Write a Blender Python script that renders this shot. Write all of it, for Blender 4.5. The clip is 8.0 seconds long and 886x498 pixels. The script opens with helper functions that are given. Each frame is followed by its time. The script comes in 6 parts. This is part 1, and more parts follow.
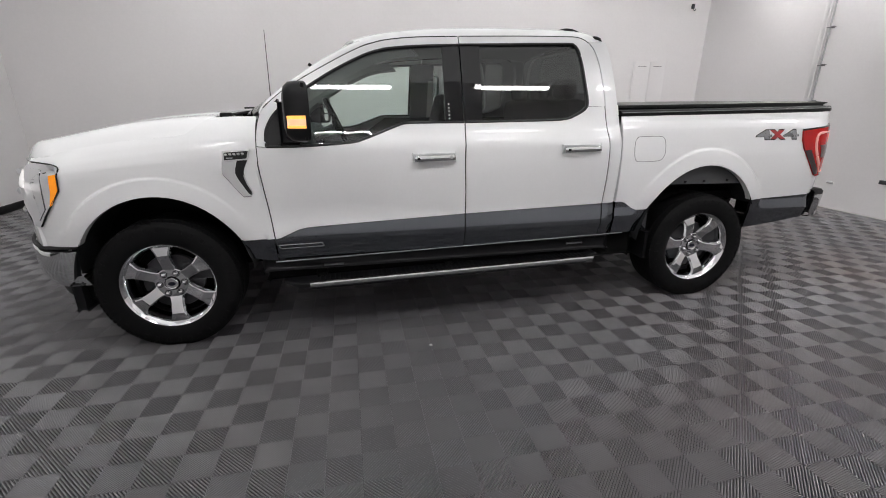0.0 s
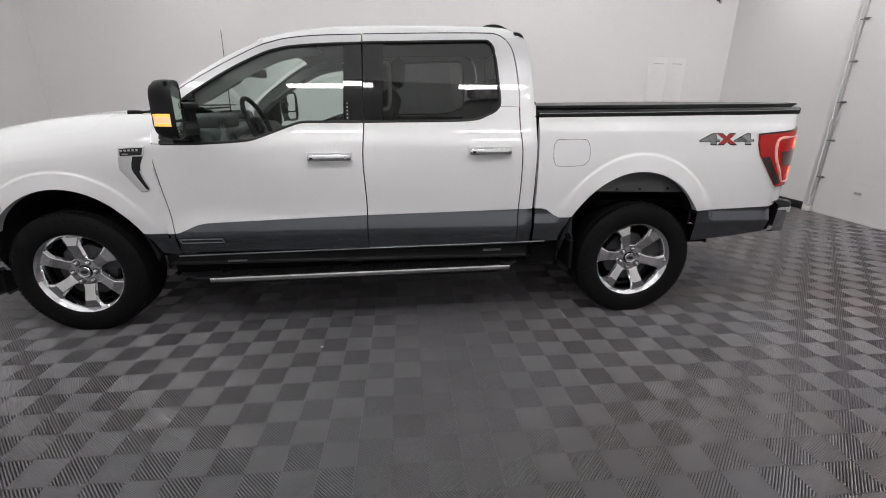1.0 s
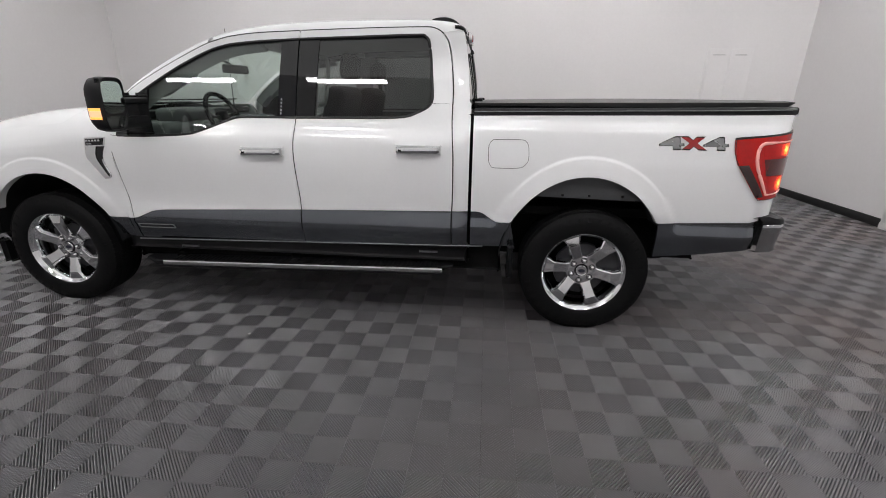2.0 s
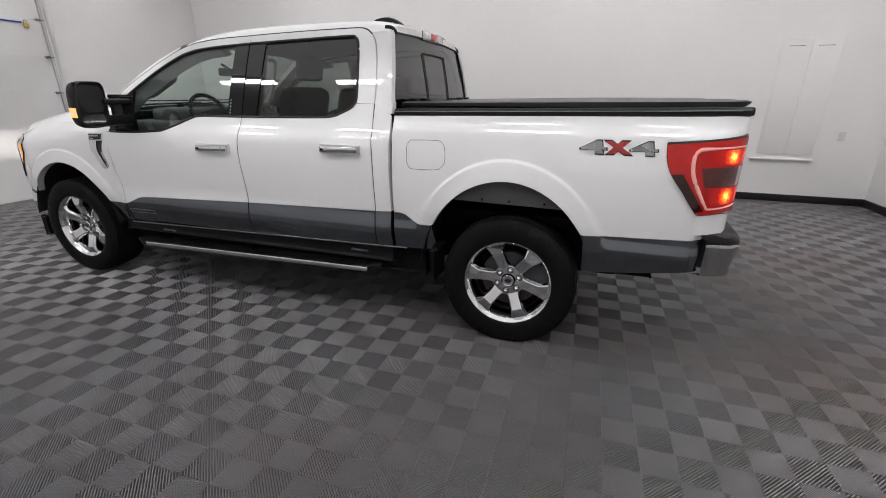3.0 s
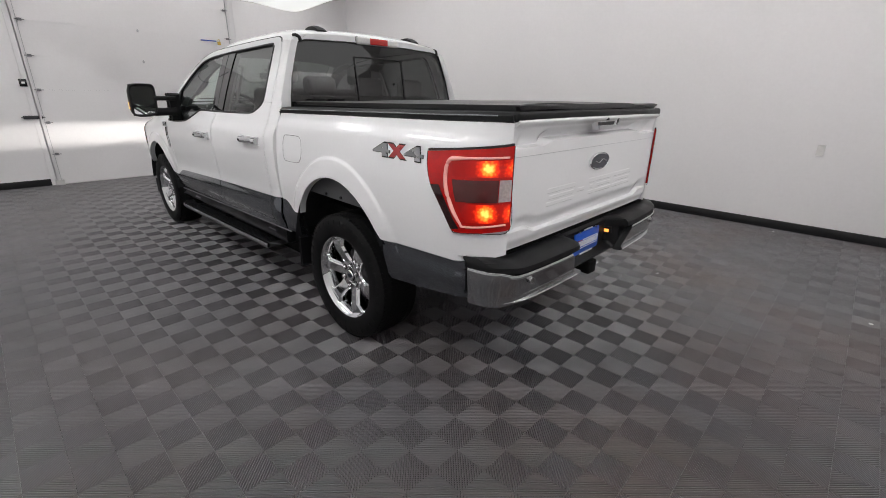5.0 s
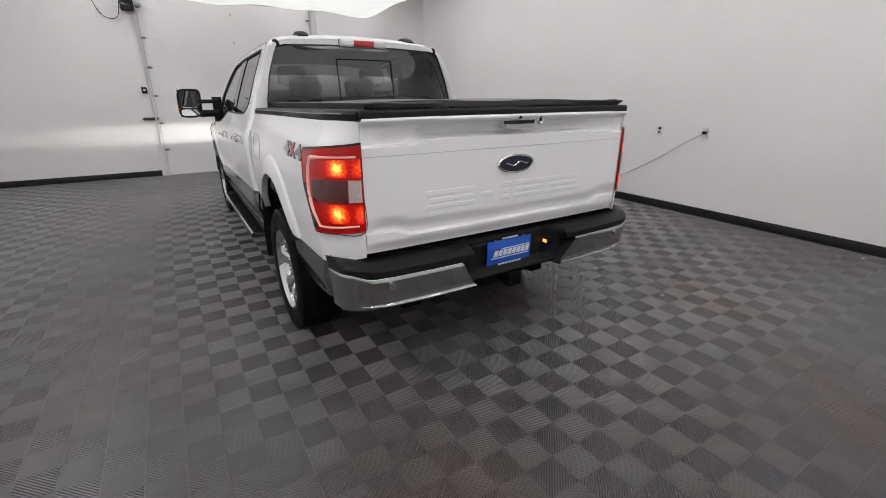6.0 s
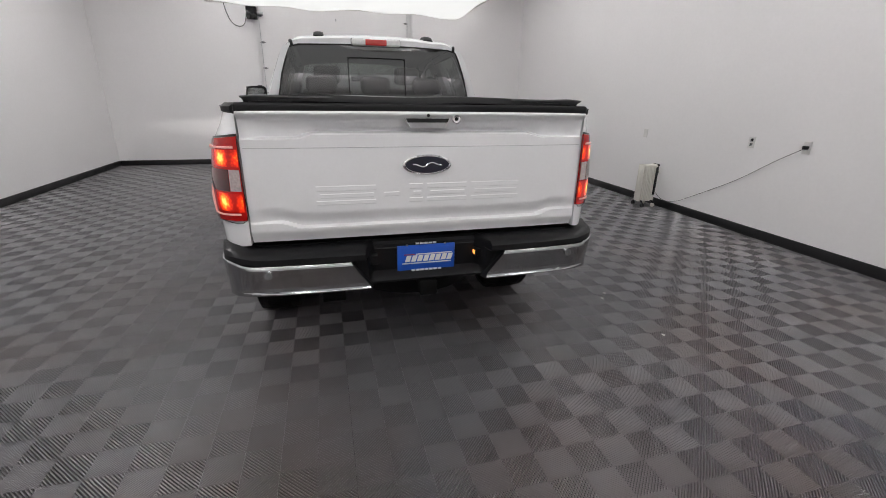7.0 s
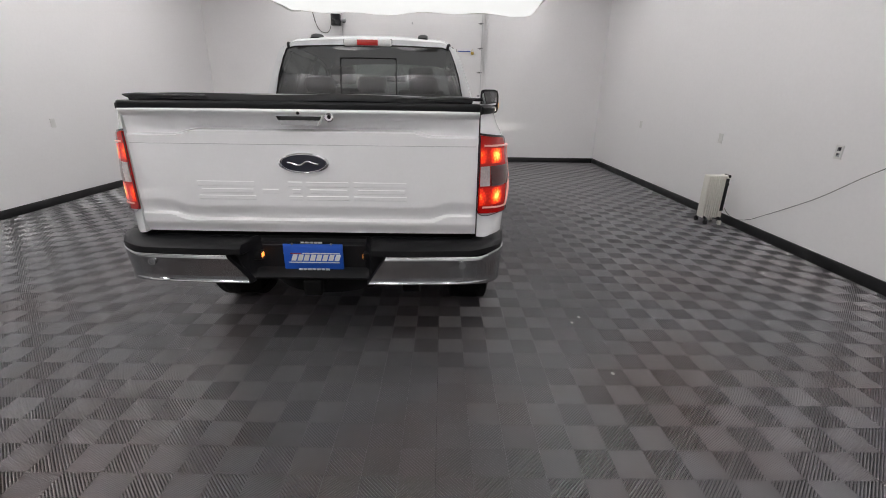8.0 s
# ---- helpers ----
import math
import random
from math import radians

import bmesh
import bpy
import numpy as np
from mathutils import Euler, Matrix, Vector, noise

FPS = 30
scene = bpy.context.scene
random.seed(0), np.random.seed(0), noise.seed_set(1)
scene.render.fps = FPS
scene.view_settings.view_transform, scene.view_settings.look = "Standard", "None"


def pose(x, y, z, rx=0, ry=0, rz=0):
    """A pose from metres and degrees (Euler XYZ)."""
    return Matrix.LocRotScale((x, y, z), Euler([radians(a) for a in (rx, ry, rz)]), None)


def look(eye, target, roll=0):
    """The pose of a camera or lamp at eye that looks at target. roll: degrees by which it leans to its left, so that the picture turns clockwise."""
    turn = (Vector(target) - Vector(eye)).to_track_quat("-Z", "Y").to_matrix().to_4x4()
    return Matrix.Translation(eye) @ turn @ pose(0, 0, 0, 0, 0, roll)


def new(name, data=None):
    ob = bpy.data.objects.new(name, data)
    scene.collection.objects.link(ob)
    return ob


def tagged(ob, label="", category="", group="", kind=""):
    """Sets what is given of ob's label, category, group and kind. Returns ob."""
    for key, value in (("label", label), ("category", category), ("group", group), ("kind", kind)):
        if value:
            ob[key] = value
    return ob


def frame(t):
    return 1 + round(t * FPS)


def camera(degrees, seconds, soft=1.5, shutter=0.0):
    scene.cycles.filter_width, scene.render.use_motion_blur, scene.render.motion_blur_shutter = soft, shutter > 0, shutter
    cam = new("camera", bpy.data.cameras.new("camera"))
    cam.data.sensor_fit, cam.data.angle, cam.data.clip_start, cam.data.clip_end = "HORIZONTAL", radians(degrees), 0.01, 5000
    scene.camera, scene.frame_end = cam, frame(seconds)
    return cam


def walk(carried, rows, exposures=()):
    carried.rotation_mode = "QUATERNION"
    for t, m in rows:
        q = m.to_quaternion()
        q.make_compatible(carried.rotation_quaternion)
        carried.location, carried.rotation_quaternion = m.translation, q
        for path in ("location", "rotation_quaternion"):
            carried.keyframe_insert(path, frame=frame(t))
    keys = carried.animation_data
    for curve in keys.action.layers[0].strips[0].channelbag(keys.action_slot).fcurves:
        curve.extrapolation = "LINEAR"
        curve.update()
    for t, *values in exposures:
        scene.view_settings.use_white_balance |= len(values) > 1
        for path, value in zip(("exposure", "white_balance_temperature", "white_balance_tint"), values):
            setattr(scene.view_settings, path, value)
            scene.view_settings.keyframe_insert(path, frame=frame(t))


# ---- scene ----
EXPO = 0.060

# ---- camera ----
cam = camera(91.64, 8.0, soft=0.95)
PATH = [
    (0, (-0.713, -3.656, 1.445), (-0.325, -1.800, 0.808), -0.05),
    (0.5, (-0.268, -3.710, 1.441), (0.020, -1.835, 0.807), -0.18),
    (1, (0.243, -3.713, 1.452), (0.411, -1.827, 0.809), 0.28),
    (1.5, (0.698, -3.686, 1.473), (0.711, -1.798, 0.813), 0.60),
    (2.8, (2.031, -3.438, 1.482), (1.515, -1.628, 0.804), 0.29),
    (3, (2.227, -3.372, 1.486), (1.640, -1.583, 0.810), 0.25),
    (3.5, (2.686, -3.188, 1.486), (1.970, -1.447, 0.810), 0.46),
    (4, (3.199, -2.929, 1.482), (2.293, -1.278, 0.809), 0.69),
    (4.2, (3.384, -2.822, 1.482), (2.401, -1.216, 0.810), 0.87),
    (5.3, (4.239, -2.098, 1.496), (2.836, -0.842, 0.823), 0.52),
    (5.5, (4.369, -1.915, 1.497), (2.909, -0.726, 0.822), 0.18),
    (6, (4.655, -1.453, 1.488), (3.046, -0.472, 0.815), -0.11),
    (6.5, (4.834, -0.993, 1.482), (3.117, -0.219, 0.808), 0.68),
    (7, (4.979, -0.452, 1.468), (3.157, 0.036, 0.801), 0.95),
    (7.5, (5.002, 0.066, 1.466), (3.135, 0.329, 0.797), 0.53),
    (8, (4.993, 0.653, 1.465), (3.108, 0.652, 0.797), 0.74),
]
walk(cam, [(t, look(eye, target, roll)) for t, eye, target, roll in PATH],
     exposures=[(0, EXPO), (8, EXPO)])

# ---- world: a closed windowless room, only a trace of ambient ----
world = bpy.data.worlds.new("world")
scene.world = world
world.use_nodes = True
world.node_tree.nodes["Background"].inputs[0].default_value = (0.5, 0.5, 0.52, 1)
world.node_tree.nodes["Background"].inputs[1].default_value = 0.02

DIFFUSER_GLOW = 20.0  # unseen ceiling battens round the canopy; all but the south row added fill
CANOPY_GLOW = 0.72    # glowing fabric canopy over the bay
BEAM_WATTS = 130.0     # low beams of the pickup

# ---- room measures ----
XW, XE, YS, YN, ZC = -5.52, 6.05, -4.66, 4.21, 3.75
SQ = 0.15188          # one ribbed square of the floor tiles
LAT_X, LAT_Y, LAT_TURN = 1.066, -0.893, math.radians(0.167)


# ---- materials ----
def nodes_of(name):
    m = bpy.data.materials.new(name)
    m.use_nodes = True
    nt = m.node_tree
    return m, nt, nt.nodes["Principled BSDF"], nt.nodes["Material Output"]


def node(nt, kind, **inputs):
    n = nt.nodes.new(kind)
    for k, val in inputs.items():
        n.inputs[k.replace("_", " ")].default_value = val
    return n


def surface(name, colour, rough=0.5, metal=0.0, coat=0.0, vary=0.06, scale=6.0, fine=90.0, bump=0.0, rough_vary=0.08, ior=1.5, specular=0.5):
    """A plain surface with variation at two scales in colour and gloss, and a fine relief."""
    m, nt, p, _ = nodes_of(name)
    co = nt.nodes.new("ShaderNodeTexCoord")
    big, small = node(nt, "ShaderNodeTexNoise", Scale=scale, Detail=5.0), node(nt, "ShaderNodeTexNoise", Scale=fine, Detail=3.0)
    for n in (big, small):
        nt.links.new(co.outputs["Object"], n.inputs["Vector"])
    mix = nt.nodes.new("ShaderNodeMath")
    mix.operation = "ADD"
    nt.links.new(big.outputs["Fac"], mix.inputs[0])
    nt.links.new(small.outputs["Fac"], mix.inputs[1])
    ramp = nt.nodes.new("ShaderNodeMapRange")
    ramp.inputs["From Min"].default_value, ramp.inputs["From Max"].default_value = 0.6, 1.4
    ramp.inputs["To Min"].default_value, ramp.inputs["To Max"].default_value = 1 - vary, 1 + vary
    nt.links.new(mix.outputs[0], ramp.inputs["Value"])
    col = nt.nodes.new("ShaderNodeVectorMath")
    col.operation = "SCALE"
    col.inputs[0].default_value = colour
    nt.links.new(ramp.outputs["Result"], col.inputs["Scale"])
    nt.links.new(col.outputs["Vector"], p.inputs["Base Color"])
    rr = nt.nodes.new("ShaderNodeMapRange")
    rr.inputs["From Min"].default_value, rr.inputs["From Max"].default_value = 0.3, 0.7
    rr.inputs["To Min"].default_value, rr.inputs["To Max"].default_value = max(rough * (1 - rough_vary * 2), 0.01), min(rough * (1 + rough_vary * 2), 1)
    nt.links.new(big.outputs["Fac"], rr.inputs["Value"])
    nt.links.new(rr.outputs["Result"], p.inputs["Roughness"])
    p.inputs["Metallic"].default_value = metal
    p.inputs["IOR"].default_value = ior
    p.inputs["Specular IOR Level"].default_value = specular
    if coat:
        p.inputs["Coat Weight"].default_value = coat
        p.inputs["Coat Roughness"].default_value = 0.02
    if bump:
        b = node(nt, "ShaderNodeBump", Strength=bump, Distance=0.002)
        nt.links.new(small.outputs["Fac"], b.inputs["Height"])
        nt.links.new(b.outputs["Normal"], p.inputs["Normal"])
    return m


def glow(name, colour, strength, rough=0.3):
    m, nt, p, _ = nodes_of(name)
    p.inputs["Base Color"].default_value = (*colour, 1)
    p.inputs["Roughness"].default_value = rough
    p.inputs["Emission Color"].default_value = (*colour, 1)
    p.inputs["Emission Strength"].default_value = strength
    return m


def pane_glass(name, tint, facing=0.06, gloss_rough=0.0):
    """Thin tinted glass: it lets light through with its tint and mirrors by Fresnel."""
    m, nt, p, out = nodes_of(name)
    nt.nodes.remove(p)
    tr = node(nt, "ShaderNodeBsdfTransparent", Color=(*tint, 1))
    gl = node(nt, "ShaderNodeBsdfGlossy", Color=(1, 1, 1, 1), Roughness=gloss_rough)
    lw = node(nt, "ShaderNodeLayerWeight", Blend=0.5)
    po = nt.nodes.new("ShaderNodeMath")
    po.operation = "POWER"
    po.inputs[1].default_value = 5.0
    nt.links.new(lw.outputs["Facing"], po.inputs[0])
    fr = nt.nodes.new("ShaderNodeMapRange")
    fr.inputs["To Min"].default_value, fr.inputs["To Max"].default_value = facing, 1.0
    nt.links.new(po.outputs[0], fr.inputs["Value"])
    mx = nt.nodes.new("ShaderNodeMixShader")
    nt.links.new(fr.outputs[0], mx.inputs[0])
    nt.links.new(tr.outputs[0], mx.inputs[1])
    nt.links.new(gl.outputs[0], mx.inputs[2])
    nt.links.new(mx.outputs[0], out.inputs["Surface"])
    return m


def floor_plastic():
    """Dark grey ribbed PVC tiles: each tile a shade of its own, with dust and rusty tyre stains."""
    m, nt, p, _ = nodes_of("ribbed_plastic")
    geo = nt.nodes.new("ShaderNodeNewGeometry")
    cell = nt.nodes.new("ShaderNodeVectorMath")
    cell.operation = "SNAP"
    cell.inputs[1].default_value = (SQ * 2, SQ * 2, 1)
    off = nt.nodes.new("ShaderNodeVectorMath")
    off.operation = "ADD"
    off.inputs[1].default_value = (-LAT_X, -LAT_Y, 0.5)
    nt.links.new(geo.outputs["Position"], off.inputs[0])
    nt.links.new(off.outputs[0], cell.inputs[0])
    wn = nt.nodes.new("ShaderNodeTexWhiteNoise")
    nt.links.new(cell.outputs[0], wn.inputs["Vector"])
    tone = nt.nodes.new("ShaderNodeMapRange")
    tone.inputs["To Min"].default_value, tone.inputs["To Max"].default_value = 0.95, 1.05
    nt.links.new(wn.outputs["Value"], tone.inputs["Value"])
    dust = node(nt, "ShaderNodeTexNoise", Scale=1.3, Detail=6.0, Roughness=0.6)
    nt.links.new(geo.outputs["Position"], dust.inputs["Vector"])
    dr = nt.nodes.new("ShaderNodeMapRange")
    dr.inputs["From Min"].default_value, dr.inputs["From Max"].default_value = 0.3, 0.7
    dr.inputs["To Min"].default_value, dr.inputs["To Max"].default_value = 0.86, 1.14
    nt.links.new(dust.outputs["Fac"], dr.inputs["Value"])
    mul = nt.nodes.new("ShaderNodeMath")
    mul.operation = "MULTIPLY"
    nt.links.new(tone.outputs[0], mul.inputs[0])
    nt.links.new(dr.outputs[0], mul.inputs[1])
    base = nt.nodes.new("ShaderNodeVectorMath")
    base.operation = "SCALE"
    base.inputs[0].default_value = FLOOR_RGB
    nt.links.new(mul.outputs[0], base.inputs["Scale"])
    rust = node(nt, "ShaderNodeTexNoise", Scale=0.75, Detail=4.0, Roughness=0.55)
    rmap = nt.nodes.new("ShaderNodeMapping")
    rmap.inputs["Location"].default_value = (3.3, 1.7, 0)
    nt.links.new(geo.outputs["Position"], rmap.inputs["Vector"])
    nt.links.new(rmap.outputs[0], rust.inputs["Vector"])
    rr = nt.nodes.new("ShaderNodeMapRange")
    rr.inputs["From Min"].default_value, rr.inputs["From Max"].default_value = 0.44, 0.66
    rr.inputs["To Min"].default_value, rr.inputs["To Max"].default_value = 0.0, 0.6
    nt.links.new(rust.outputs["Fac"], rr.inputs["Value"])
    mx = nt.nodes.new("ShaderNodeMix")
    mx.data_type = "RGBA"
    # brown grime, thinning westwards; its colour also offsets excess light in the east
    parts = nt.nodes.new("ShaderNodeSeparateXYZ")
    nt.links.new(geo.outputs["Position"], parts.inputs[0])
    east_dim = nt.nodes.new("ShaderNodeMapRange")
    east_dim.inputs["From Min"].default_value, east_dim.inputs["From Max"].default_value = 0.5, 3.2
    east_dim.inputs["To Min"].default_value, east_dim.inputs["To Max"].default_value = 0.12, 1.0
    nt.links.new(parts.outputs["X"], east_dim.inputs["Value"])
    grime_dim = nt.nodes.new("ShaderNodeMath")
    grime_dim.operation = "MULTIPLY"
    nt.links.new(rr.outputs[0], grime_dim.inputs[0])
    nt.links.new(east_dim.outputs[0], grime_dim.inputs[1])
    nt.links.new(grime_dim.outputs[0], mx.inputs["Factor"])
    nt.links.new(base.outputs[0], mx.inputs["A"])
    mx.inputs["B"].default_value = (FLOOR_RGB[0] * 0.98, FLOOR_RGB[1] * 0.68, FLOOR_RGB[2] * 0.55, 1)
    nt.links.new(mx.outputs["Result"], p.inputs["Base Color"])
    p.inputs["Roughness"].default_value = 0.32
    p.inputs["Specular IOR Level"].default_value = 1.0
    grain = node(nt, "ShaderNodeTexNoise", Scale=400.0, Detail=2.0)
    nt.links.new(geo.outputs["Position"], grain.inputs["Vector"])
    b = node(nt, "ShaderNodeBump", Strength=0.25, Distance=0.001)
    nt.links.new(grain.outputs["Fac"], b.inputs["Height"])
    nt.links.new(b.outputs["Normal"], p.inputs["Normal"])
    return m


FLOOR_RGB = (0.132, 0.128, 0.137)
M_WHITE = surface("white_paint", (0.85, 0.853, 0.86), 0.6, coat=1.0, vary=0.015, scale=1.5, fine=60, specular=0.0)
M_GREY = surface("grey_metallic_paint", (0.172, 0.184, 0.205), 0.15, metal=0.97, coat=0.6, vary=0.03, fine=500, rough_vary=0.03)
M_CHROME = surface("chrome", (0.78, 0.79, 0.80), 0.045, metal=1.0, vary=0.02)
M_BUMPER = surface("bumper_chrome", (0.47, 0.48, 0.49), 0.11, metal=1.0, vary=0.03)
M_DULLCHROME = surface("dull_chrome", (0.55, 0.56, 0.57), 0.16, metal=1.0, vary=0.03)
M_BLACK = surface("black_plastic", (0.007, 0.007, 0.008), 0.45, bump=0.15, fine=250, vary=0.1, specular=0.22)
M_GLOSSBLACK = surface("gloss_black", (0.006, 0.006, 0.007), 0.5, coat=1.0, vary=0.05, specular=0.0)
M_RUBBER = surface("tyre_rubber", (0.0050, 0.0050, 0.0054), 0.62, bump=0.2, fine=160, vary=0.15, specular=0.16)
M_SEAL = surface("rubber_seal", (0.008, 0.008, 0.009), 0.6, vary=0.1)
M_VINYL = surface("black_vinyl", (0.045, 0.046, 0.047), 0.34, bump=0.35, fine=220, vary=0.1, scale=3)
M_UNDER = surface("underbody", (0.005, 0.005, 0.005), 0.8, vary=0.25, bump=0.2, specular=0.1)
M_STEEL = surface("dull_steel", (0.22, 0.22, 0.23), 0.42, metal=0.9, vary=0.15)
M_LINER = surface("arch_liner", (0.014, 0.0145, 0.016), 0.7, vary=0.15, bump=0.2, specular=0.2)
M_FLANGE = surface("inner_fender", (0.06, 0.062, 0.066), 0.5, vary=0.15, bump=0.1)
M_CABIN = surface("cabin_trim", (0.085, 0.088, 0.09), 0.6, bump=0.2, fine=200, vary=0.1)
M_LEATHER = surface("black_leather", (0.008, 0.008, 0.009), 0.6, bump=0.3, fine=150, vary=0.12, specular=0.1)
M_LINING = surface("headliner", (0.60, 0.60, 0.585), 0.9, vary=0.05)
M_PILLARTRIM = surface("pillar_trim_grey", (0.22, 0.225, 0.225), 0.65, bump=0.15, fine=200, vary=0.08)
M_WALL = surface("wall_paint", (0.86, 0.845, 0.846), 0.62, vary=0.022, scale=1.1, fine=30, bump=0.06)
M_CEIL = surface("ceiling_paint", (0.86, 0.85, 0.845), 0.8, vary=0.02, scale=0.8)
M_BASEBOARD = surface("black_baseboard", (0.012, 0.012, 0.013), 0.4, vary=0.15)
M_DOORWHITE = surface("door_white", (0.86, 0.845, 0.847), 0.45, vary=0.025, scale=1.6, fine=40, bump=0.04)
M_TRACK = surface("galvanised_track", (0.50, 0.50, 0.51), 0.5, metal=0.3, vary=0.12)
M_DARKMETAL = surface("dark_metal", (0.05, 0.05, 0.055), 0.5, metal=0.5, vary=0.2)
M_PLATEWHITE = surface("white_plastic", (0.74, 0.73, 0.71), 0.4, vary=0.02)
M_CREAM = surface("cream_enamel", (0.72, 0.70, 0.64), 0.38, vary=0.03)
# near-black slab: shade for the floor grooves is put into its colour
M_GROOVEDARK = surface("groove_dark_slab", (0.016, 0.016, 0.017), 0.9, vary=0.25, bump=0.3)
M_BLUE = surface("blue_plate", (0.01, 0.09, 0.50), 0.35, vary=0.04)
M_OVALBLUE = surface("dark_blue_enamel", (0.006, 0.008, 0.022), 0.35, coat=0.5, vary=0.0)
M_RED = surface("red_paint", (0.36, 0.02, 0.02), 0.3, coat=0.6, vary=0.05)
M_REDLENS = surface("red_lens", (0.58, 0.010, 0.008), 0.12, coat=1.0, vary=0.06, scale=20)
M_TAILLENS = surface("deep_red_lens", (0.46, 0.004, 0.003), 0.12, coat=0.05, vary=0.12, scale=30)
M_SIDELENS = surface("dark_red_lens", (0.022, 0.002, 0.002), 0.1, coat=0.3, vary=0.1)
M_SMOKELENS = surface("smoked_lens", (0.075, 0.005, 0.005), 0.1, coat=0.5, vary=0.05)
M_CLEARLENS = surface("clear_lens", (0.84, 0.82, 0.81), 0.12, coat=1.0, vary=0.08, scale=60)
M_REVERSE = surface("reverse_lamp_lens", (0.50, 0.41, 0.40), 0.15, coat=0.5, vary=0.15, scale=90)
M_AMBERLENS = glow("amber_lens", (1.0, 0.32, 0.012), 0.30, rough=0.15)
M_GOLD = surface("brass", (0.60, 0.42, 0.10), 0.35, metal=0.8, vary=0.1)
M_BLUEBAR = surface("blue_enamel", (0.02, 0.07, 0.42), 0.4, vary=0.1)
M_PAPER = surface("paper", (0.75, 0.75, 0.72), 0.8, vary=0.05)
M_MIRROR = surface("mirror_glass", (0.86, 0.88, 0.87), 0.01, metal=1.0, vary=0.0, rough_vary=0.0)
M_LETTER = surface("dark_grey_letter", (0.30, 0.305, 0.31), 0.3, metal=0.7, vary=0.05)
M_GLASS = pane_glass("window_glass", (0.80, 0.88, 0.84))
M_PRIVACY = pane_glass("privacy_glass", (0.235, 0.25, 0.243), 0.055)
M_BACKGLASS = pane_glass("rear_window_glass", (0.13, 0.142, 0.138), 0.075)
M_WARM = glow("plate_lamp_glow", (1.0, 0.36, 0.07), 1.5)
M_AMBERGLOW = glow("amber_glow", (1.0, 0.50, 0.10), 0.85)
M_PALEAMBER = glow("pale_amber_glow", (1.0, 0.62, 0.36), 0.42)
M_CSTRIP = glow("strip_light_guide", (0.90, 0.42, 0.36), 0.10)
M_DRL = glow("headlamp_glow", (1.0, 0.97, 0.96), 0.35)
M_WESTFILL = glow("west_fill_glow", (1.0, 0.985, 0.99), DIFFUSER_GLOW)
M_BRIGHTDIFFUSER = glow("bright_diffuser_glow", (1.0, 0.985, 0.99), DIFFUSER_GLOW * 2.9)
M_EASTFILL = glow("east_fill_glow", (1.0, 0.985, 0.99), DIFFUSER_GLOW * 1.5)
M_NORTHFILL = glow("north_fill_glow", (1.0, 0.985, 0.99), DIFFUSER_GLOW * 1.9)
M_CANOPY = glow("canopy_fabric", (0.82, 0.82, 0.81), CANOPY_GLOW / 0.82, rough=0.9)
M_FLOOR = floor_plastic()


def lamp_field(name, bulbs):
    """Ribbed red lens over lit bulbs: yellow at each bulb, orange round it, red away from it."""
    m, nt, p, _ = nodes_of(name)
    geo = nt.nodes.new("ShaderNodeNewGeometry")
    last = None
    for b in bulbs:
        d = nt.nodes.new("ShaderNodeVectorMath")
        d.operation = "DISTANCE"
        d.inputs[1].default_value = b
        nt.links.new(geo.outputs["Position"], d.inputs[0])
        if last:
            least = nt.nodes.new("ShaderNodeMath")
            least.operation = "MINIMUM"
            nt.links.new(last, least.inputs[0])
            nt.links.new(d.outputs["Value"], least.inputs[1])
            last = least.outputs[0]
        else:
            last = d.outputs["Value"]
    facets = node(nt, "ShaderNodeTexVoronoi", Scale=70.0)
    nt.links.new(geo.outputs["Position"], facets.inputs["Vector"])
    wob = nt.nodes.new("ShaderNodeMath")
    wob.operation = "MULTIPLY_ADD"
    wob.inputs[1].default_value, wob.inputs[2].default_value = 0.012, -0.006
    nt.links.new(facets.outputs["Distance"], wob.inputs[0])
    scaled = nt.nodes.new("ShaderNodeMath")
    scaled.operation = "MULTIPLY_ADD"
    scaled.inputs[1].default_value = 1.6
    nt.links.new(wob.outputs[0], scaled.inputs[0])
    nt.links.new(last, scaled.inputs[2])
    ramp = nt.nodes.new("ShaderNodeValToRGB")
    nt.links.new(scaled.outputs[0], ramp.inputs[0])
    ramp.color_ramp.elements[0].position, ramp.color_ramp.elements[0].color = 0.012, (1.0, 0.62, 0.12, 1)
    ramp.color_ramp.elements[1].position, ramp.color_ramp.elements[1].color = 0.11, (0.06, 0.001, 0.001, 1)
    for at_, c in ((0.023, (1.0, 0.26, 0.025, 1)), (0.036, (0.62, 0.028, 0.005, 1)), (0.058, (0.17, 0.004, 0.002, 1))):
        ramp.color_ramp.elements.new(at_).color = c
    nt.links.new(ramp.outputs[0], p.inputs["Emission Color"])
    p.inputs["Emission Strength"].default_value = 1.5
    p.inputs["Base Color"].default_value = (0.30, 0.003, 0.002, 1)
    p.inputs["Roughness"].default_value = 0.15
    p.inputs["Specular IOR Level"].default_value = 0.2
    p.inputs["Coat Weight"].default_value = 0.25
    p.inputs["Coat Roughness"].default_value = 0.02
    return m


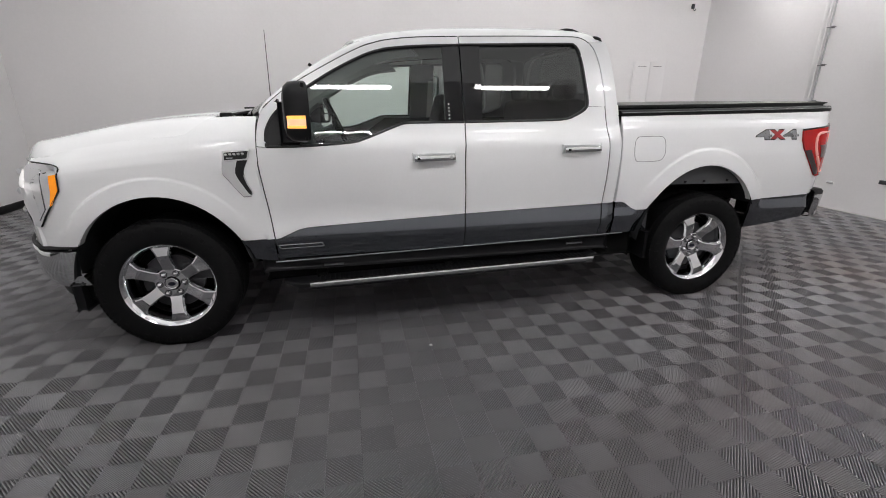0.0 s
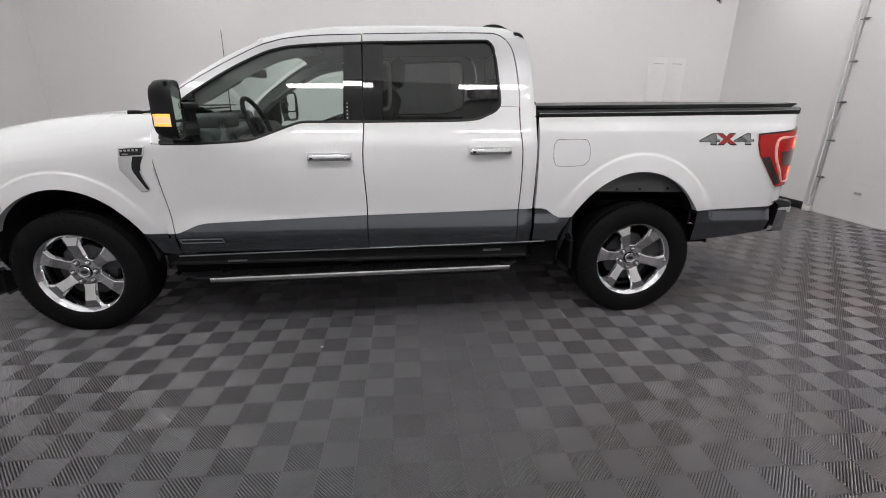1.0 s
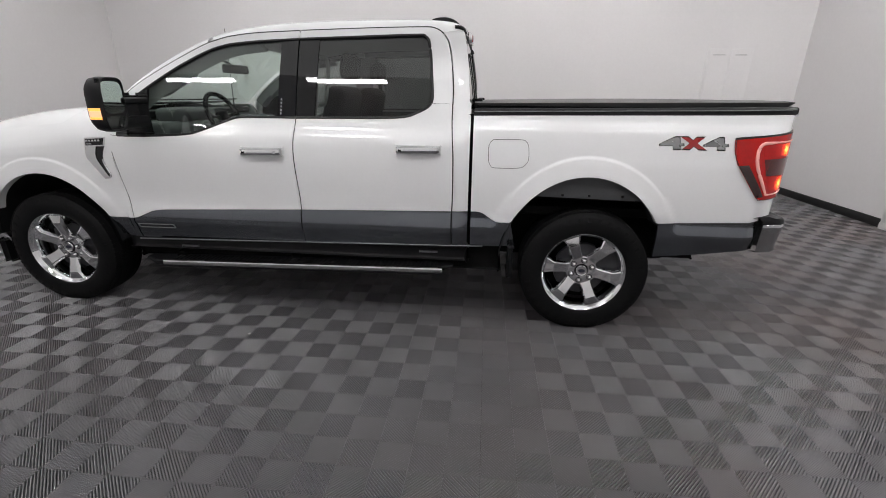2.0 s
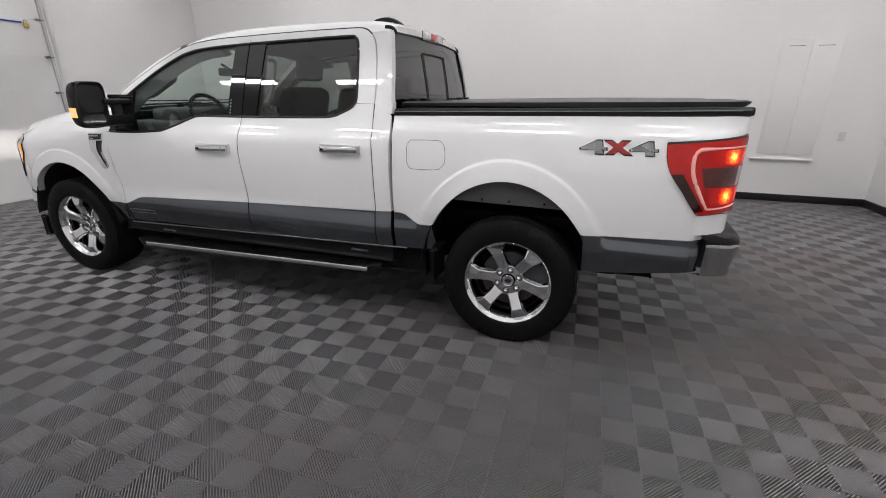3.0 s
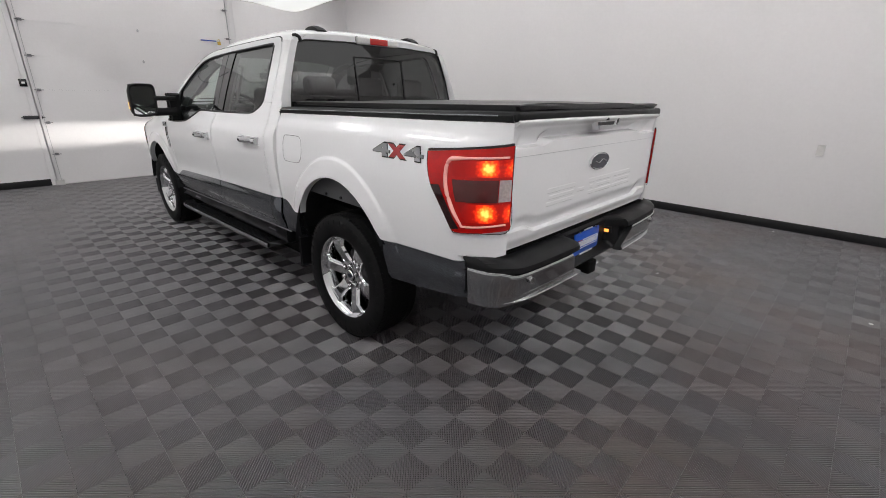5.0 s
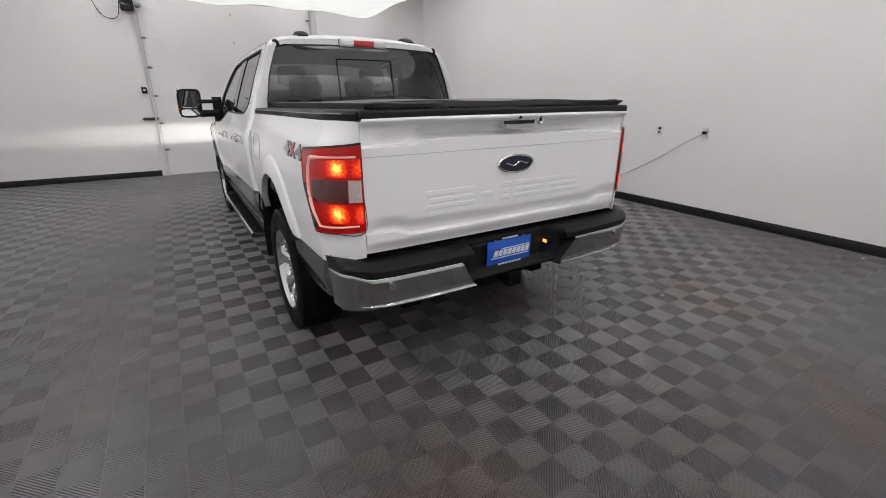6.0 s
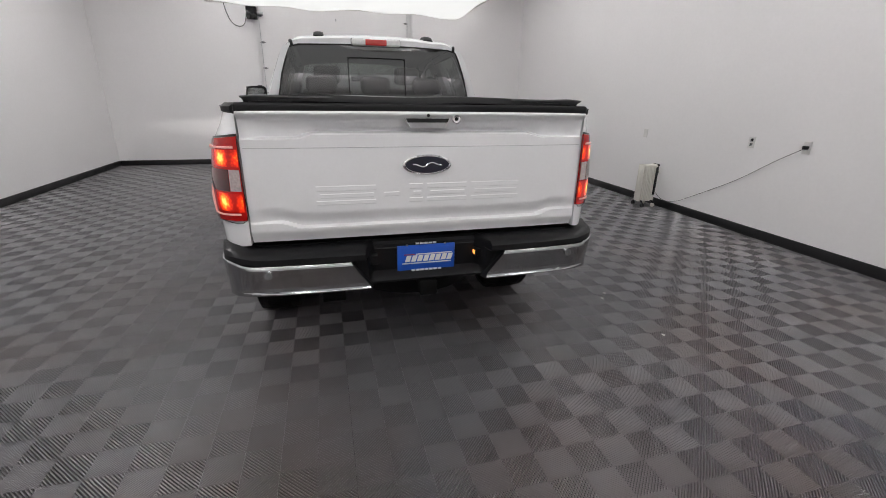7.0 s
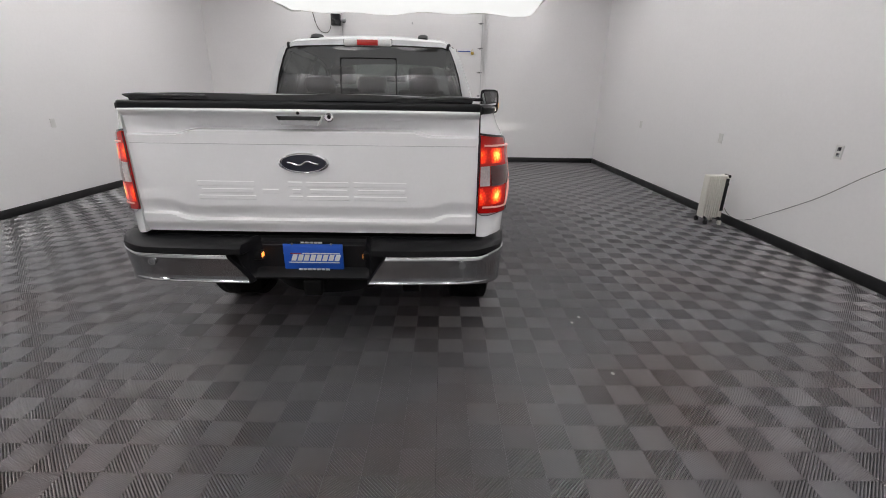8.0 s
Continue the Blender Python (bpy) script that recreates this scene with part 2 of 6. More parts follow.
# ---- mesh building ----
class Geo:
    """Collects vertices and faces of one mesh."""

    def __init__(self):
        self.v, self.f = [], []

    def add(self, verts, faces):
        o = len(self.v)
        self.v += [tuple(p) for p in verts]
        self.f += [tuple(i + o for i in q) for q in faces]
        return self

    def grid(self, P, flip=False, close_u=False):
        n, k = len(P), len(P[0])
        fs = []
        for i in range(n if close_u else n - 1):
            for j in range(k - 1):
                a, b = i * k + j, ((i + 1) % n) * k + j
                q = (a, b, b + 1, a + 1)
                fs.append(q[::-1] if flip else q)
        return self.add([p for row in P for p in row], fs)

    def box(self, a, b, r=0.0, seg=2):
        bm = bmesh.new()
        bmesh.ops.create_cube(bm, size=1)
        for w in bm.verts:
            w.co = [(p + q) / 2 + c * (q - p) for p, q, c in zip(a, b, w.co)]
        if r:
            bmesh.ops.bevel(bm, geom=bm.edges[:], offset=r, segments=seg, affect="EDGES", profile=0.5)
        bm.verts.index_update()
        self.add([w.co[:] for w in bm.verts], [[w.index for w in f.verts] for f in bm.faces])
        bm.free()
        return self

    def tube(self, path, r, n=8, cap=True, closed=False):
        path = [Vector(p) for p in path]
        rows = []
        for i, p in enumerate(path):
            if closed:
                d = path[(i + 1) % len(path)] - path[i - 1]
            else:
                d = path[min(i + 1, len(path) - 1)] - path[max(i - 1, 0)]
            d.normalize()
            up = Vector((0, 0, 1)) if abs(d.z) < 0.9 else Vector((0, 1, 0))
            s = d.cross(up).normalized()
            w = s.cross(d)
            rad = r[i] if isinstance(r, (list, tuple)) else r
            rows.append([(p + (s * math.cos(2 * math.pi * k / n) + w * math.sin(2 * math.pi * k / n)) * rad)[:] for k in range(n)])
        o = len(self.v)
        fs = []
        m = len(rows)
        for i in range(m if closed else m - 1):
            for k in range(n):
                a, b = i * n + k, ((i + 1) % m) * n + k
                a2, b2 = i * n + (k + 1) % n, ((i + 1) % m) * n + (k + 1) % n
                fs.append((a, a2, b2, b))
        if cap and not closed:
            fs.append(tuple(range(n))[::-1])
            fs.append(tuple((m - 1) * n + k for k in range(n)))
        return self.add([p for row in rows for p in row], fs)

    def lathe(self, profile, n, place):
        """profile: (radius, depth) pairs; place(r*cos, r*sin, depth) gives the point."""
        P = [[place(r * math.cos(2 * math.pi * k / n), r * math.sin(2 * math.pi * k / n), d) for r, d in profile] for k in range(n)]
        return self.grid(P, close_u=True)

    def prism(self, poly, lo, hi):
        """poly: a list of 2-D points; lo and hi map a point to the two ends."""
        n = len(poly)
        v = [lo(*p) for p in poly] + [hi(*p) for p in poly]
        fs = [tuple(range(n))[::-1], tuple(range(n, 2 * n))]
        fs += [(i, (i + 1) % n, (i + 1) % n + n, i + n) for i in range(n)]
        return self.add(v, fs)

    def moved(self, m):
        self.v = [(m @ Vector(p))[:] for p in self.v]
        return self


def mesh_of(name, geo, material, angle=32, weld=0.0):
    me = bpy.data.meshes.new(name)
    me.from_pydata(geo.v, [], geo.f)
    bm = bmesh.new()
    bm.from_mesh(me)
    if weld:
        bmesh.ops.remove_doubles(bm, verts=bm.verts[:], dist=weld)
    bmesh.ops.recalc_face_normals(bm, faces=bm.faces[:])
    lim = math.radians(angle)
    for f in bm.faces:
        f.smooth = True
    for e in bm.edges:
        if len(e.link_faces) != 2 or e.calc_face_angle(0) > lim:
            e.smooth = False
    bm.to_mesh(me)
    bm.free()
    me.materials.append(material)
    return me


def part(name, geo, material, parent, label="", angle=32):
    """One mesh under a thing or a part; never deeper than thing > part > sub-part."""
    if parent.parent and parent.parent.parent:
        parent = parent.parent
    ob = new(name, mesh_of(name, geo, material, angle))
    ob.parent = parent
    if label:
        ob["label"] = label
    return ob


def thing(name, geo, material, label, category, group="", kind="", angle=32):
    ob = new(name, mesh_of(name, geo, material, angle)) if geo else new(name)
    return tagged(ob, label, category, group, kind)


def lerp(a, b, k):
    return a + (b - a) * k


def smooth(a, b, x):
    k = min(max((x - a) / (b - a), 0.0), 1.0)
    return k * k * (3 - 2 * k)


def table(pairs):
    xs, ys = [p[0] for p in pairs], [p[1] for p in pairs]

    def at(x):
        """Smooth curve through the pairs (cubic Hermite)."""
        if x <= xs[0]:
            return ys[0]
        if x >= xs[-1]:
            return ys[-1]
        i = max(j for j in range(len(xs) - 1) if xs[j] <= x)
        h = xs[i + 1] - xs[i]
        k = (x - xs[i]) / h

        def slope(j):
            if j == 0 or j == len(xs) - 1:
                j2 = min(j + 1, len(xs) - 1)
                j1 = max(j - 1, 0)
                return (ys[j2] - ys[j1]) / (xs[j2] - xs[j1])
            d1, d2 = (ys[j] - ys[j - 1]) / (xs[j] - xs[j - 1]), (ys[j + 1] - ys[j]) / (xs[j + 1] - xs[j])
            return 0.0 if d1 * d2 <= 0 else 2 * d1 * d2 / (d1 + d2)
        m0, m1 = slope(i) * h, slope(i + 1) * h
        return (2 * k**3 - 3 * k**2 + 1) * ys[i] + (k**3 - 2 * k**2 + k) * m0 + (-2 * k**3 + 3 * k**2) * ys[i + 1] + (k**3 - k**2) * m1
    return at


def along(curve, n):
    """n + 1 points at even steps along a polyline of any dimension."""
    c = np.array(curve, float)
    d = np.concatenate([[0], np.cumsum(np.linalg.norm(np.diff(c, axis=0), axis=1))])
    s = np.linspace(0, d[-1], n + 1)
    return np.stack([np.interp(s, d, c[:, k]) for k in range(c.shape[1])], 1)


def curved(points, n=6):
    """A smooth curve through the points (Catmull-Rom)."""
    c = np.array(points, float)
    c = np.vstack([2 * c[0] - c[1], c, 2 * c[-1] - c[-2]])
    out = []
    for i in range(1, len(c) - 2):
        for k in np.arange(n) / n:
            out.append(0.5 * (2 * c[i] + (c[i + 1] - c[i - 1]) * k + (2 * c[i - 1] - 5 * c[i] + 4 * c[i + 1] - c[i + 2]) * k**2 + (3 * c[i] - c[i - 1] - 3 * c[i + 1] + c[i + 2]) * k**3))
    out.append(c[-2])
    return np.array(out)


def coons(bottom, top, left, right, nu, nv):
    b, t, l, r = along(bottom, nu), along(top, nu), along(left, nv), along(right, nv)
    u, w = np.linspace(0, 1, nu + 1)[:, None, None], np.linspace(0, 1, nv + 1)[None, :, None]
    return ((1 - w) * b[:, None] + w * t[:, None] + (1 - u) * l[None] + u * r[None]
            - (1 - u) * (1 - w) * b[0] - u * (1 - w) * b[-1] - (1 - u) * w * t[0] - u * w * t[-1])


def panel(geo, Q, surf, depth=0.022, lip=0.004):
    """A sheet over the parameter grid Q by surf(p, q, inset), its rim rolled in by depth."""
    n, k = Q.shape[:2]
    P = [[surf(*Q[i, j], 0.0) for j in range(k)] for i in range(n)]
    o = len(geo.v)
    geo.grid(P)
    if depth:
        rim = [(i, 0) for i in range(n)] + [(n - 1, j) for j in range(1, k)] + [(i, k - 1) for i in range(n - 2, -1, -1)] + [(0, j) for j in range(k - 2, 0, -1)]
        inner = [surf(*Q[i, j], depth) for i, j in rim]
        o2 = len(geo.v)
        geo.v += [tuple(p) for p in inner]
        m = len(rim)
        for a in range(m):
            b = (a + 1) % m
            geo.f.append((o + rim[a][0] * k + rim[a][1], o + rim[b][0] * k + rim[b][1], o2 + b, o2 + a))
    return geo


def wall_with_holes(name, axis, at_, span, height, holes, thick, material, out):
    """A wall in the plane axis = at_, from span[0] to span[1], with rectangular holes (a, b, z0, z1)."""
    g = Geo()
    us = sorted({span[0], span[1], *[h[0] for h in holes], *[h[1] for h in holes]})
    zs = sorted({-0.05, height, *[h[2] for h in holes], *[h[3] for h in holes]})
    for a, b in zip(us, us[1:]):
        for c, d in zip(zs, zs[1:]):
            if any(h[0] <= a and b <= h[1] and h[2] <= c and d <= h[3] for h in holes):
                continue
            lo, hi = sorted((at_, at_ + out * thick))
            g.box((lo, a, c), (hi, b, d)) if axis == "x" else g.box((a, lo, c), (b, hi, d))
    ob = new(name, mesh_of(name, g, material))
    return tagged(ob, kind="structure")


# ---- the room ----
DOOR_W = (-1.62, 1.45, 0.0, 3.35)
DOOR_E = (-1.22, 1.86, 0.0, 3.35)
TH = 0.3
wall_north = wall_with_holes("wall_north", "y", YN, (XW - TH, XE + TH), ZC, [], TH, M_WALL, 1)
wall_south = wall_with_holes("wall_south", "y", YS, (XW - TH, XE + TH), ZC, [], TH, M_WALL, -1)
wall_west = wall_with_holes("wall_west", "x", XW, (YS, YN), ZC, [(DOOR_W[0], DOOR_W[1], -0.05, DOOR_W[3])], TH, M_WALL, -1)
wall_east = wall_with_holes("wall_east", "x", XE, (YS, YN), ZC, [(DOOR_E[0], DOOR_E[1], -0.05, DOOR_E[3])], TH, M_WALL, 1)
for ob, text in ((wall_north, "plain off-white painted wall with outlets"), (wall_south, "plain off-white painted wall"),
                 (wall_west, "off-white painted wall round a garage door"), (wall_east, "off-white painted wall round a garage door")):
    tagged(ob, text, "wall")
g = Geo().box((XW - TH, YS - TH, ZC), (XE + TH, YN + TH, ZC + 0.2))
tagged(new("ceiling", mesh_of("ceiling", g, M_CEIL)), "plain off-white painted ceiling", "ceiling", kind="structure")
g = Geo().box((XW - TH, YS - TH, -0.2), (XE + TH, YN + TH, -0.013))
floor = tagged(new("floor", mesh_of("floor", g, M_GROOVEDARK)), "dark grey interlocking ribbed plastic floor tiles in a checker", "floor", kind="structure")

BB_H, BB_T = 0.105, 0.014


def baseboard(a, b):
    g = Geo().box(a, b, 0.004, 2)
    return tagged(new("baseboard", mesh_of("baseboard", g, M_BASEBOARD)), "glossy black rubber baseboard along the wall", "baseboard", kind="structure")


baseboard((XW, YN - BB_T, -0.005), (XE, YN + 0.004, BB_H))
baseboard((XW, YS - 0.004, -0.005), (XE, YS + BB_T, BB_H))
baseboard((XW - 0.004, YS + BB_T, -0.005), (XW + BB_T, DOOR_W[0] - 0.09, BB_H))
baseboard((XW - 0.004, DOOR_W[1] + 0.09, -0.005), (XW + BB_T, YN - BB_T, BB_H))
baseboard((XE - BB_T, DOOR_E[1] + 0.09, -0.005), (XE + 0.004, YN - BB_T, BB_H))
baseboard((XE - BB_T, YS + BB_T, -0.005), (XE + 0.004, DOOR_E[0] - 0.09, BB_H))


def garage_door(x, out, y0, y1, name, label):
    """Sectional overhead door: stacked panels, hinges, rollers in two upright tracks with brackets."""
    door = tagged(new(name), label, "garage door", kind="structure")
    door.location = (x, (y0 + y1) / 2, 0)
    cx, cy = x, (y0 + y1) / 2
    hw = (y1 - y0) / 2 + 0.03
    sect = 0.495
    for k in range(7):
        z0, z1 = k * sect + 0.0003, min((k + 1) * sect, 3.36)
        g = Geo().box((out * 0.012, -hw + 0.03, z0), (out * 0.06, hw - 0.03, z1), 0.0005, 1)
        part("door_section", g, M_DOORWHITE, door)
    part("threshold_seal", Geo().box((out * 0.005, -hw + 0.03, -0.004), (out * 0.07, hw - 0.03, 0.012), 0.003), M_PLATEWHITE, door)
    for side in (-1, 1):
        y = side * (hw - 0.005)
        g = Geo()
        # the track: a channel of three strips
        g.box((-out * 0.008, y - 0.012, 0.03), (-out * 0.002, y + 0.028, 3.3))
        g.box((-out * 0.045, y + side * 0.02, 0.03), (-out * 0.004, y + side * 0.028, 3.3))
        g.box((-out * 0.045, y - side * 0.004, 0.03), (-out * 0.037, y + side * 0.028, 3.3))
        part("door_track", g, M_DOORWHITE, door, "white upright roller track")
        part("track_seal", Geo().box((-out * 0.012, y - side * 0.030, 0.02), (out * 0.012, y - side * 0.024, 3.3)), M_TRACK, door)
        part("jamb_trim", Geo().box((-out * 0.018, y + side * 0.035, 0.0), (out * 0.002, y + side * 0.10, 3.32), 0.003), M_DOORWHITE, door)
        part("track_foot", Geo().box((-out * 0.06, y - 0.05, 0.0), (out * 0.01, y + 0.06, 0.075), 0.004), M_PLATEWHITE, door)
        for k in range(1, 7):
            z = k * sect
            g = Geo().box((-out * 0.018, y - side * 0.085, z - 0.014), (out * 0.012, y - side * 0.04, z + 0.014), 0.004)
            g.tube([(-out * 0.016, y - side * 0.12, z), (-out * 0.016, y + side * 0.01, z)], 0.005, 8)
            part("roller_bracket", g, M_STEEL, door)
    for k in range(1, 7):
        z = k * sect
        g = Geo().box((-out * 0.003, -0.012, z - 0.026), (out * 0.013, 0.012, z - 0.004), 0.003)
        g.box((-out * 0.003, -0.006, z + 0.004), (out * 0.013, 0.006, z + 0.022), 0.002)
        g.tube([(-out * 0.003, -0.020, z), (-out * 0.003, 0.020, z)], 0.004, 8)
        part("hinge", g, M_TRACK, door)
    return door, cx, cy


door_1, _, dcy = garage_door(XW, -1, DOOR_W[0], DOOR_W[1], "door_1", "closed white sectional overhead garage door lit by headlamps")
door_2, _, ecy = garage_door(XE, 1, DOOR_E[0], DOOR_E[1], "door_2", "closed white sectional overhead garage door")
part("lift_handle", Geo().box((-0.03, 0.63 - ecy - 0.05, 0.45), (0.013, 0.63 - ecy + 0.05, 0.50), 0.008), M_DARKMETAL, door_2, "dark metal lift handle")
part("slide_lock", Geo().box((-0.006, 1.25 - ecy, 0.35), (0.013, 1.33 - ecy, 0.38), 0.004), M_TRACK, door_2)

# opener motor beside the west door, with its hanging cable
opener = thing("door_opener", None, None, "black wall-mounted garage door opener with hanging cable", "door opener")
opener.location = (XW, -1.72, 2.97)
part("motor_box", Geo().box((0.0, -0.11, -0.09), (0.16, 0.09, 0.14), 0.015), M_GLOSSBLACK, opener)
part("drive_hub", Geo().tube([(0.07, 0.09, 0.03), (0.07, 0.2, 0.03)], 0.03, 12), M_TRACK, opener)
loop = curved([(0.03, -0.10, 0.16), (0.04, -0.16, -0.14), (0.04, -0.27, -0.22), (0.03, -0.42, -0.14), (0.02, -0.52, 0.16), (0.02, -0.54, 0.5)], 6)
part("power_cable", Geo().tube(loop, 0.006, 6), M_BLACK, opener)

sensor = thing("door_control", Geo().box((XW, -1.79, 1.53), (XW + 0.035, -1.70, 1.64), 0.006), M_GLOSSBLACK, "small black wall control beside the garage door", "wall control")
part("button", Geo().box((XW + 0.034, -1.765, 1.57), (XW + 0.04, -1.725, 1.60), 0.002), M_PLATEWHITE, sensor)
latch = thing("door_latch", Geo().box((XW - 0.0, -1.86, 1.05), (XW + 0.04, -1.63, 1.10), 0.006), M_DARKMETAL, "dark metal slide latch on the door jamb", "latch")
part("bolt", Geo().tube([(XW + 0.03, -1.88, 1.075), (XW + 0.03, -1.60, 1.075)], 0.009, 8), M_STEEL, latch)
pull = thing("door_strap", Geo().box((XW - 0.012, 0.92, 2.408), (XW + 0.005, 1.20, 2.428), 0.004), M_BLUEBAR, "narrow blue bar with brass padlock on the garage door", "lock bar")
part("padlock", Geo().box((XW - 0.013, 1.215, 2.35), (XW + 0.014, 1.275, 2.41), 0.008).tube(curved([(XW + 0.0, 1.228, 2.405), (XW + 0.0, 1.23, 2.44), (XW + 0.0, 1.245, 2.452), (XW + 0.0, 1.26, 2.44), (XW + 0.0, 1.262, 2.405)], 4), 0.005, 6), M_GOLD, pull, "small brass padlock")

# flush double service panel on the north wall
svc = thing("service_panel", None, None, "white flush service panel with two leaves and sill", "wall panel")
svc.location = (4.93, YN, 0.62)
part("back_frame", Geo().box((-0.335, -0.012, 0.06), (0.345, 0.004, 1.6), 0.003), M_WALL, svc)
for a, b in ((-0.315, 0.002), (0.012, 0.325)):
    leaf = part("leaf", Geo().box((a, -0.022, 0.075), (b, -0.010, 1.585), 0.003), M_WALL, svc)
    part("finger_slot", Geo().box((a + 0.06, -0.0235, 1.50), (b - 0.07, -0.0215, 1.506)), M_DARKMETAL, leaf, "thin dark slot")
part("sill", Geo().box((-0.41, -0.05, -0.012), (0.36, 0.004, 0.012), 0.004), M_WALL, svc)


def outlet(x, y, z, facing, label="white wall outlet with cover plate", cable=False):
    o = thing("wall_outlet", None, None, label, "outlet", group="wall outlets")
    o.location = (x, y, z)
    f = facing
    part("cover_plate", Geo().box((-0.036, 0.002 * f, -0.058), (0.036, -0.008 * f, 0.058), 0.003), M_PLATEWHITE, o)
    for dz in (-0.025, 0.025):
        part("socket", Geo().box((-0.017, -0.006 * f, dz - 0.015), (0.017, -0.0095 * f, dz + 0.015), 0.001), M_PLATEWHITE if not cable else M_DULLCHROME, o)
    return o


for x, z in ((3.65, 0.97), (5.56, 0.96), (-0.72, 1.0), (-3.13, 1.03), (1.64, 1.04)):
    outlet(x, YN, z, 1)
outlet(-1.05, YS, 1.06, -1)
box_open = outlet(1.03, YN, 1.035, 1, "small steel junction box with open cover", True)
part("open_knockout", Geo().box((-0.006, -0.0105, 0.012), (0.018, -0.0085, 0.044), 0.001), M_BLACK, box_open, "dark open knockout")
clip = thing("ceiling_hook", Geo().box((5.64, YN - 0.05, 3.12), (5.68, YN, 3.20), 0.006), M_DARKMETAL, "small dark hook high on the wall", "hook")
part("hook_end", Geo().tube(curved([(5.66, YN - 0.045, 3.13), (5.66, YN - 0.06, 3.09), (5.66, YN - 0.09, 3.08), (5.66, YN - 0.10, 3.11)], 4), 0.007, 6), M_DARKMETAL, clip)

# oil-filled heater, its long side square to the wall
heater = thing("oil_heater", None, None, "cream oil-filled radiator heater on castors by the wall", "heater")
heater.location = (-0.285, 3.99, 0)
for k in range(7):
    y = -0.105 + k * 0.027
    g = Geo().box((-0.064, y - 0.010, 0.075), (0.064, y + 0.010, 0.60), 0.0095, 3)
    g.box((-0.05, y - 0.0138, 0.18), (-0.02, y + 0.0138, 0.52), 0.004)
    g.box((0.02, y - 0.0138, 0.18), (0.05, y + 0.0138, 0.52), 0.004)
    part("fin", g, M_CREAM, heater)
for z in (0.14, 0.56):
    part("oil_pipe", Geo().tube([(0, -0.105, z), (0, 0.08, z)], 0.022, 10), M_CREAM, heater)
ctl = part("control_box", Geo().box((-0.067, 0.075, 0.075), (0.067, 0.125, 0.605), 0.018, 3), M_CREAM, heater)
part("control_face", Geo().box((0.0675, 0.08, 0.17), (0.071, 0.12, 0.57), 0.001), M_BLACK, ctl, "black control strip")
part("top_cap", Geo().box((-0.04, 0.10, 0.575), (0.072, 0.135, 0.612), 0.012), M_BLACK, ctl)
part("dial", Geo().tube([(0.068, 0.10, 0.50), (0.083, 0.10, 0.50)], 0.02, 16), M_BLACK, ctl)
for y in (-0.085, 0.09):
    part("foot_bar", Geo().tube(curved([(-0.10, y, 0.05), (-0.06, y, 0.085), (0.06, y, 0.085), (0.10, y, 0.05)], 5), 0.012, 8), M_BLACK, heater)
    for x in (-0.10, 0.10):
        c = Geo().tube([(x, y - 0.014, 0.028), (x, y + 0.014, 0.028)], 0.028, 14)
        part("castor", c, M_BLACK if y < 0 else M_CREAM, heater)

# its cord, hanging from the outlet to the baseboard and on to the heater
cord_path = curved([(1.64, YN - 0.03, 1.04), (1.60, YN - 0.035, 1.01), (1.35, YN - 0.02, 0.86), (1.0, YN - 0.015, 0.62), (0.65, YN - 0.015, 0.42), (0.35, YN - 0.018, 0.26), (0.18, YN - 0.03, 0.17), (0.0, YN - 0.05, 0.12), (-0.15, YN - 0.06, 0.14), (-0.22, YN - 0.08, 0.20)], 6)
cord = thing("power_cord", Geo().tube(cord_path, 0.003, 6), M_DARKMETAL, "thin grey power cord drooping from the wall outlet", "cord")
part("plug", Geo().box((1.615, YN - 0.045, 1.025), (1.665, YN - 0.008, 1.06), 0.008), M_BLACK, cord, "black plug")

# scraps on the floor
for k, (x, y) in enumerate(((2.35, 1.55), (2.93, 1.62), (2.27, 1.62), (4.35, 1.75), (-0.3, -1.3), (3.45, 4.02))):
    g = Geo()
    pts = [(0.014 * math.cos(a * 1.256 + k) * (1 + 0.4 * math.sin(3 * a + k)), 0.010 * math.sin(a * 1.256 + k)) for a in range(5)]
    g.prism(pts, lambda a, b: (x + a, y + b, 0.0005), lambda a, b: (x + a, y + b, 0.004 + 0.003 * math.sin(90 * a)))
    thing("paper_scrap", g, M_PAPER, "tiny pale scrap lying on the tiles", "scrap", group="scraps on the floor")

# ---- the canopy and the lamps ----
CX0, CX1, CY0, CY1, CZ = -4.22, 4.4, -2.30, 2.25, 2.9
canopy = thing("light_canopy", None, None, "large white glowing fabric canopy hung below the ceiling", "light canopy")
canopy.location = (0, 0, CZ)
nx, ny = 70, 44
P = []
for i in range(nx + 1):
    row = []
    for j in range(ny + 1):
        x, y = lerp(CX0, CX1, i / nx), lerp(CY0, CY1, j / ny)
        edge = min(1.0, min(i, nx - i, j * 1.2, (ny - j) * 1.2) / 4)
        z = 0.02 * math.sin(3.1 * x + 1.3) * math.sin(2.3 * y) - 0.018 * math.sin(5.2 * y + 0.6 * x) + 0.05 * (1 - edge) ** 2
        row.append((x, y, z))
    P.append(row)
part("fabric", Geo().grid(P), M_CANOPY, canopy, "slightly sagging white fabric")
for (a, b) in (((CX0, CY0), (CX1, CY0)), ((CX1, CY0), (CX1, CY1)), ((CX1, CY1), (CX0, CY1)), ((CX0, CY1), (CX0, CY0))):
    part("frame_bar", Geo().tube([(a[0], a[1], 0.075), (b[0], b[1], 0.075)], 0.022, 8), M_PLATEWHITE, canopy)
g = Geo().box((CX0, CY0, 0.10), (CX1, CY1, 0.13))
part("top_cover", g, M_CEIL, canopy)
